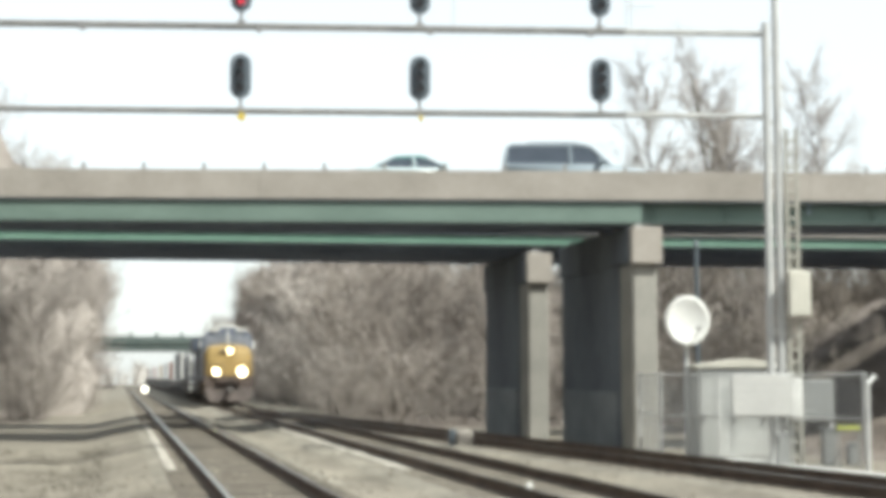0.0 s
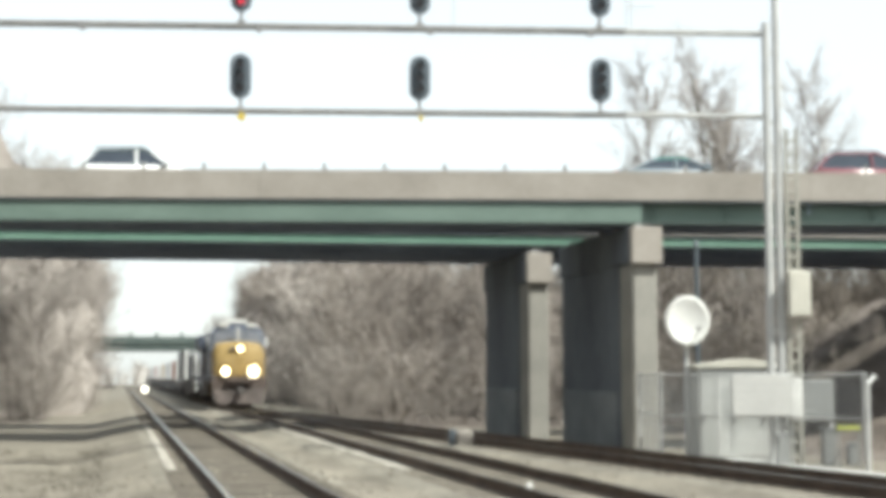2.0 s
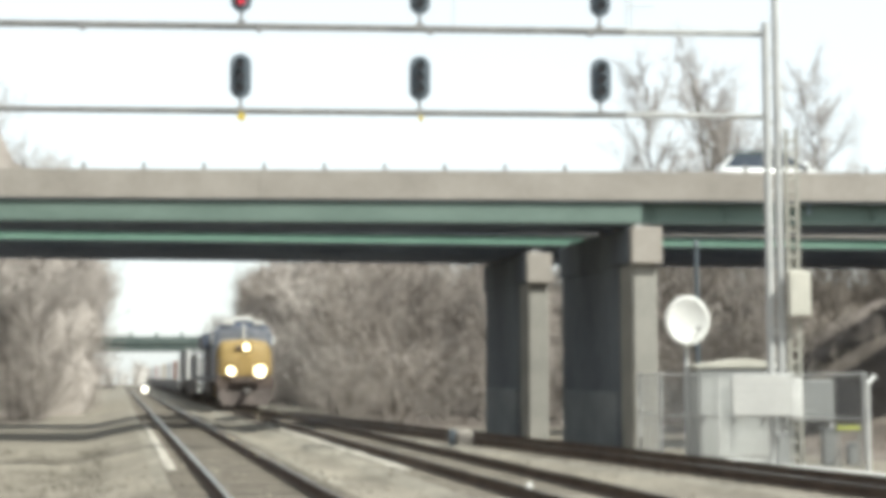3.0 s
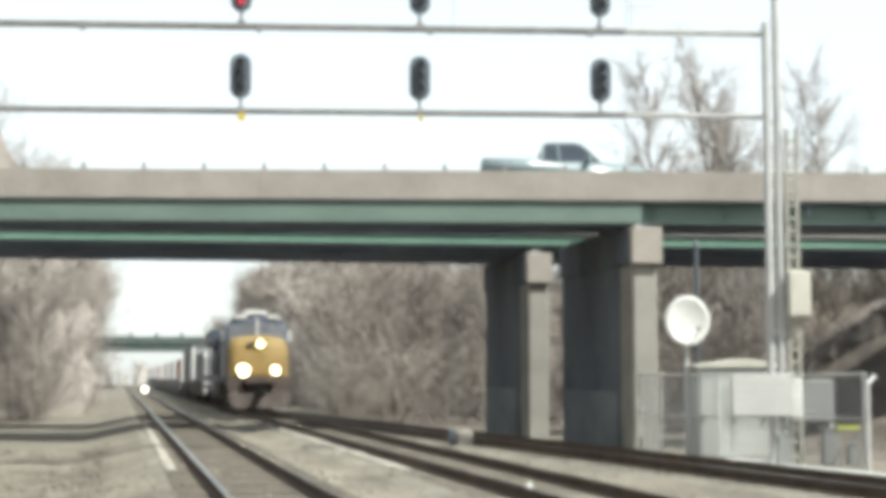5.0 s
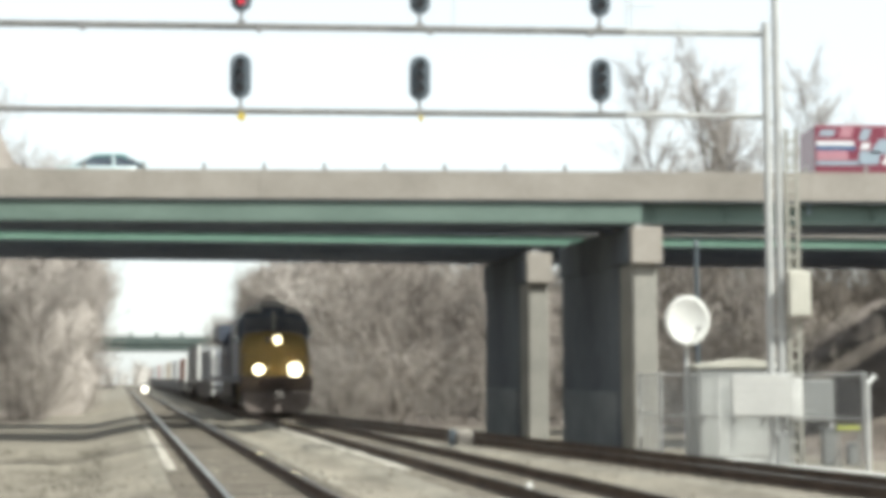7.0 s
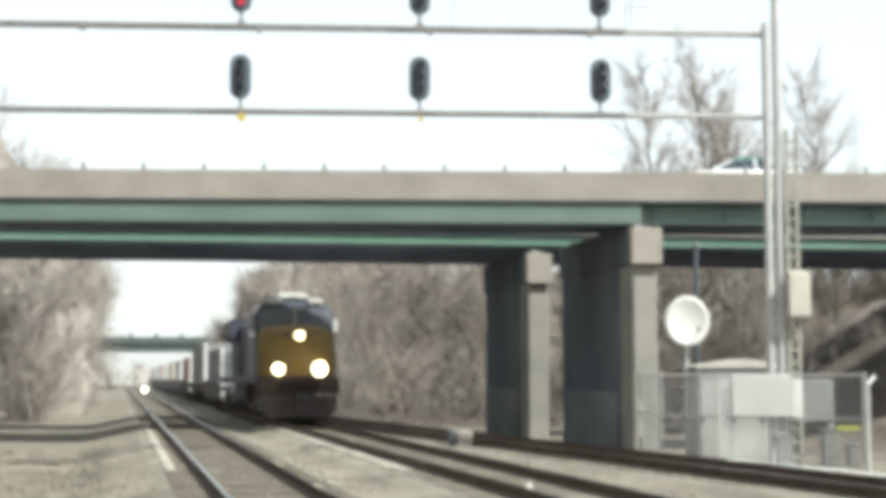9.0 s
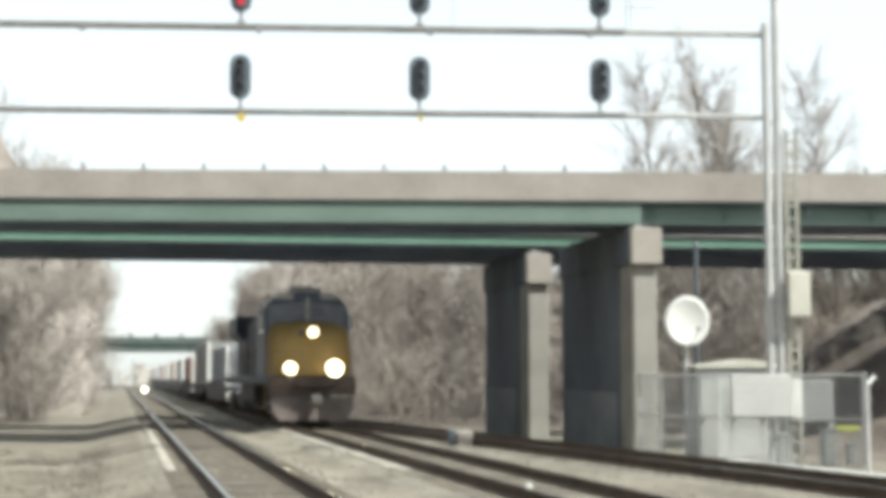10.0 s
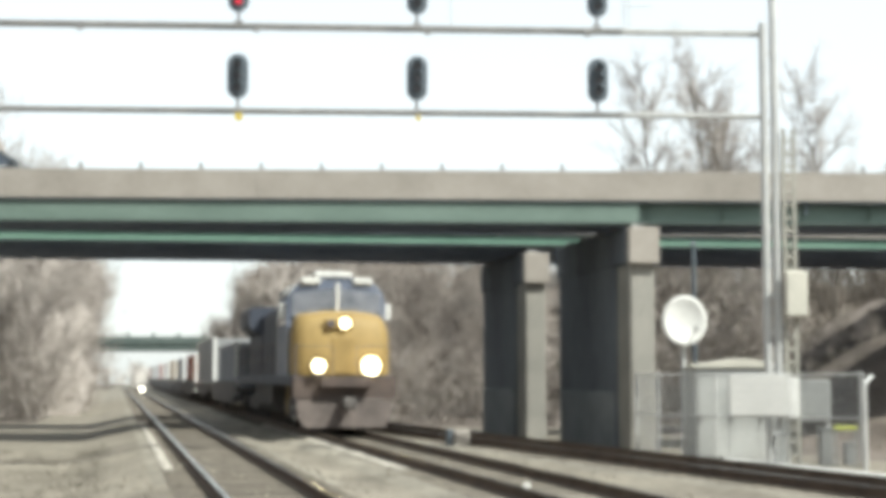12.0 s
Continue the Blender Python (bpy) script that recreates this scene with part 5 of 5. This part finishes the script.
        box(bm, -h - 0.01, -h + 0.08, s * (W - 0.16) - 0.1, s * (W - 0.16) + 0.1, 0.75, 0.95, 0.02)
        part("tail_light", bm, TAIL, t)
    if style in ("suv", "wagon"):
        for s in (-1, 1):
            bm = bmesh.new()
            tube(bm, (-1.6, s * 0.62, roof + 0.09), (0.1, s * 0.62, roof + 0.09), 0.02, n=6)
            for x in (-1.5, 0.0):
                tube(bm, (x, s * 0.62, roof), (x, s * 0.62, roof + 0.09), 0.02, n=6)
            part("roof_rail", bm, BLACK, t)
    r = {"sedan": 0.32, "wagon": 0.33, "suv": 0.37, "pickup": 0.39}[style]
    return t, add_wheels(t, (-h + 0.95, h - 0.92), r, W)


def build_box_truck():
    t = root("box_truck", "small delivery truck with a red white and blue painted box", "truck", None, "road vehicles")
    RED = car_paint("truck_red", (0.19, 0.035, 0.06))
    PINK = car_paint("truck_pale_red", (0.42, 0.2, 0.24))
    BLUE = car_paint("truck_blue", (0.05, 0.11, 0.22))
    WHITE = car_paint("truck_white", (0.72, 0.72, 0.74))
    GREYB = car_paint("truck_grey_blue", (0.3, 0.36, 0.42))
    bm = bmesh.new()
    box(bm, -3.5, 0.5, -1.1, 1.1, 0.75, 2.47, 0.03)
    body = part("cargo_box", bm, RED, t, "dark red cargo box")
    # painted fields on both flanks
    for s in (-1, 1):
        def field(x0, x1, z0, z1, mat, cut=0.0):
            bm = bmesh.new()
            y = s * 1.104
            prism(bm, [(x0, z0), (x1, z0), (x1 + cut, z1), (x0 + cut, z1)], min(y, y + s * 0.006), max(y, y + s * 0.006))
            part("painted_panel", bm, mat, body)
        field(-3.45, -2.2, 1.78, 1.92, WHITE)
        field(-3.45, -2.15, 1.62, 1.77, BLUE)
        field(-3.45, -2.4, 1.3, 1.6, PINK)
        field(-2.7, -2.3, 2.05, 2.4, PINK, 0.1)
        field(-1.7, -0.7, 1.5, 2.0, GREYB, 0.35)
        field(-1.3, -0.2, 1.15, 1.48, WHITE, 0.2)
        field(-0.68, -0.25, 1.7, 1.95, WHITE, 0.05)
        field(-2.1, -1.4, 1.15, 1.6, GREYB, 0.1)
        field(-0.2, 0.45, 1.3, 2.3, PINK)
        field(-3.45, -2.0, 1.12, 1.26, GREYB)
        field(-3.4, -2.9, 2.1, 2.3, GREYB, 0.12)
        field(-2.05, -1.75, 1.95, 2.35, GREYB, 0.15)
        field(-1.2, -0.75, 2.1, 2.38, PINK, 0.1)
        field(-2.0, -1.72, 1.66, 1.86, WHITE, 0.08)
    bm = bmesh.new()
    side_shell(bm, [(0.53, 0.5), (3.3, 0.45), (3.42, 0.7), (3.36, 1.05), (2.3, 1.25), (1.45, 1.72), (0.53, 1.76)], [0.95, 0.95, 0.93, 0.9, 0.9, 0.82, 0.82])
    bmesh.ops.bevel(bm, geom=bm.edges[:], offset=0.04, segments=2, affect="EDGES")
    part("cab", bm, GREYB, t)
    for s in (-1, 1):
        bm = bmesh.new()
        prism(bm, [(0.95, 1.3), (2.05, 1.3), (1.5, 1.64), (0.95, 1.66)], s * 0.9 - 0.02, s * 0.9 + 0.02)
        part("side_window", bm, GLASS, t)
        bm = bmesh.new()
        box(bm, 3.28, 3.4, s * 0.7 - 0.14, s * 0.7 + 0.14, 0.75, 0.92, 0.02)
        part("headlight", bm, CLEAR, t)
        bm = bmesh.new()
        box(bm, 1.9, 2.05, s * 1.15 - 0.1, s * 1.15 + 0.1, 1.3, 1.6, 0.02)
        part("mirror", bm, BLACK, t)
    bm = bmesh.new()
    box(bm, -3.5, 2.8, -0.4, 0.4, 0.5, 0.75, 0.02)
    part("chassis", bm, BLACK, t)
    return t, add_wheels(t, (-2.3, 2.4), 0.4, 1.0)


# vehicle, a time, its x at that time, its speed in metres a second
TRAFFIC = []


def build_traffic():
    teal = car_paint("teal_green_paint", (0.12, 0.3, 0.27))
    slate = car_paint("slate_grey_paint", (0.22, 0.26, 0.29))
    maroon = car_paint("dull_red_paint", (0.2, 0.075, 0.09))
    silver = car_paint("silver_paint", (0.19, 0.235, 0.25))
    white = car_paint("white_car_paint", (0.75, 0.76, 0.76))
    dark = car_paint("dark_grey_paint", (0.08, 0.09, 0.1))
    pale = car_paint("pale_blue_grey_paint", (0.42, 0.5, 0.52))
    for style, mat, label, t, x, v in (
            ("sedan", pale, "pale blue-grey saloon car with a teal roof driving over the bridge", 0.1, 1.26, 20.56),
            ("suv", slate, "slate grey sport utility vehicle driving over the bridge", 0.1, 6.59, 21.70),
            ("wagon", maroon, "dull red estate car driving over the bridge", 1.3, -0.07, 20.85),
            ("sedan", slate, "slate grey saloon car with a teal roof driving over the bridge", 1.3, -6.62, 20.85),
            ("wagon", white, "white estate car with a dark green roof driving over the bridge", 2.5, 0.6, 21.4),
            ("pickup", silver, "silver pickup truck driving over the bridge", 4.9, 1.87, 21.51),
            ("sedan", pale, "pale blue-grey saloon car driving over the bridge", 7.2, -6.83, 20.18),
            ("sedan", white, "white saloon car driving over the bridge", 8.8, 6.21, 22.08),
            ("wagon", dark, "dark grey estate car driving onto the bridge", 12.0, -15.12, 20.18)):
        ob, ws = build_car(style, mat, label, DARKGREEN if "dark green roof" in label else teal if "saloon" in label else None)
        TRAFFIC.append((ob, t, x, v))
    ob, ws = build_box_truck()
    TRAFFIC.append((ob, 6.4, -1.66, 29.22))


build_traffic()


# ---- what moves ----
NOSE_START, TRAIN_SPEED = 92.0, 3.98
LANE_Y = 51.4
RIGHT_FLASHES = [0.0, 1.0, 2.0, 3.0, 3.8, 4.55, 5.45, 6.0, 6.9, 8.0, 9.05, 10.0, 11.05, 12.0]
LEFT_FLASHES = [0.5, 1.5, 2.5, 3.4, 4.2, 4.95, 6.4, 7.4, 8.5, 9.5, 10.6, 11.5]


def motions():
    cos, sin = math.cos(radians(YAW)), math.sin(radians(YAW))
    ticks = [0.0, 1.5, 3.0, 4.5, 6.0, 7.5, 9.0, 10.5, 12.0]
    for ob, back, z in TRAIN:
        rows = []
        for t in ticks:
            y = NOSE_START - TRAIN_SPEED * t
            rows.append((t, pose(track_x(K_TWO, y) - sin * back, y + cos * back, z, 0, 0, YAW)))
        walk(ob, rows)
    # the two ditch lights flash in turn: each glare disc tips edge-on while the other faces ahead
    for lens, sx in FLASHERS:
        at = lens.matrix_basis.translation.copy()
        rows = []
        for t in sorted(RIGHT_FLASHES + LEFT_FLASHES):
            right = t in RIGHT_FLASHES
            rows.append((t, pose(at.x, at.y, at.z, 0 if right == (sx > 0) else -89)))
        walk(lens, rows)
    steps = [0.15 * i for i in range(81)]
    for w, r in TRAIN_WHEELS:
        at = w.matrix_basis.translation.copy()
        walk(w, [(t, pose(at.x, at.y, at.z, math.degrees(TRAIN_SPEED / cos * t / r))) for t in steps])
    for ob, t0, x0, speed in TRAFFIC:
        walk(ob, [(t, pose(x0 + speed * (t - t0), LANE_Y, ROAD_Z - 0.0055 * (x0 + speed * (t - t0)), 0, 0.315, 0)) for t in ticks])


motions()
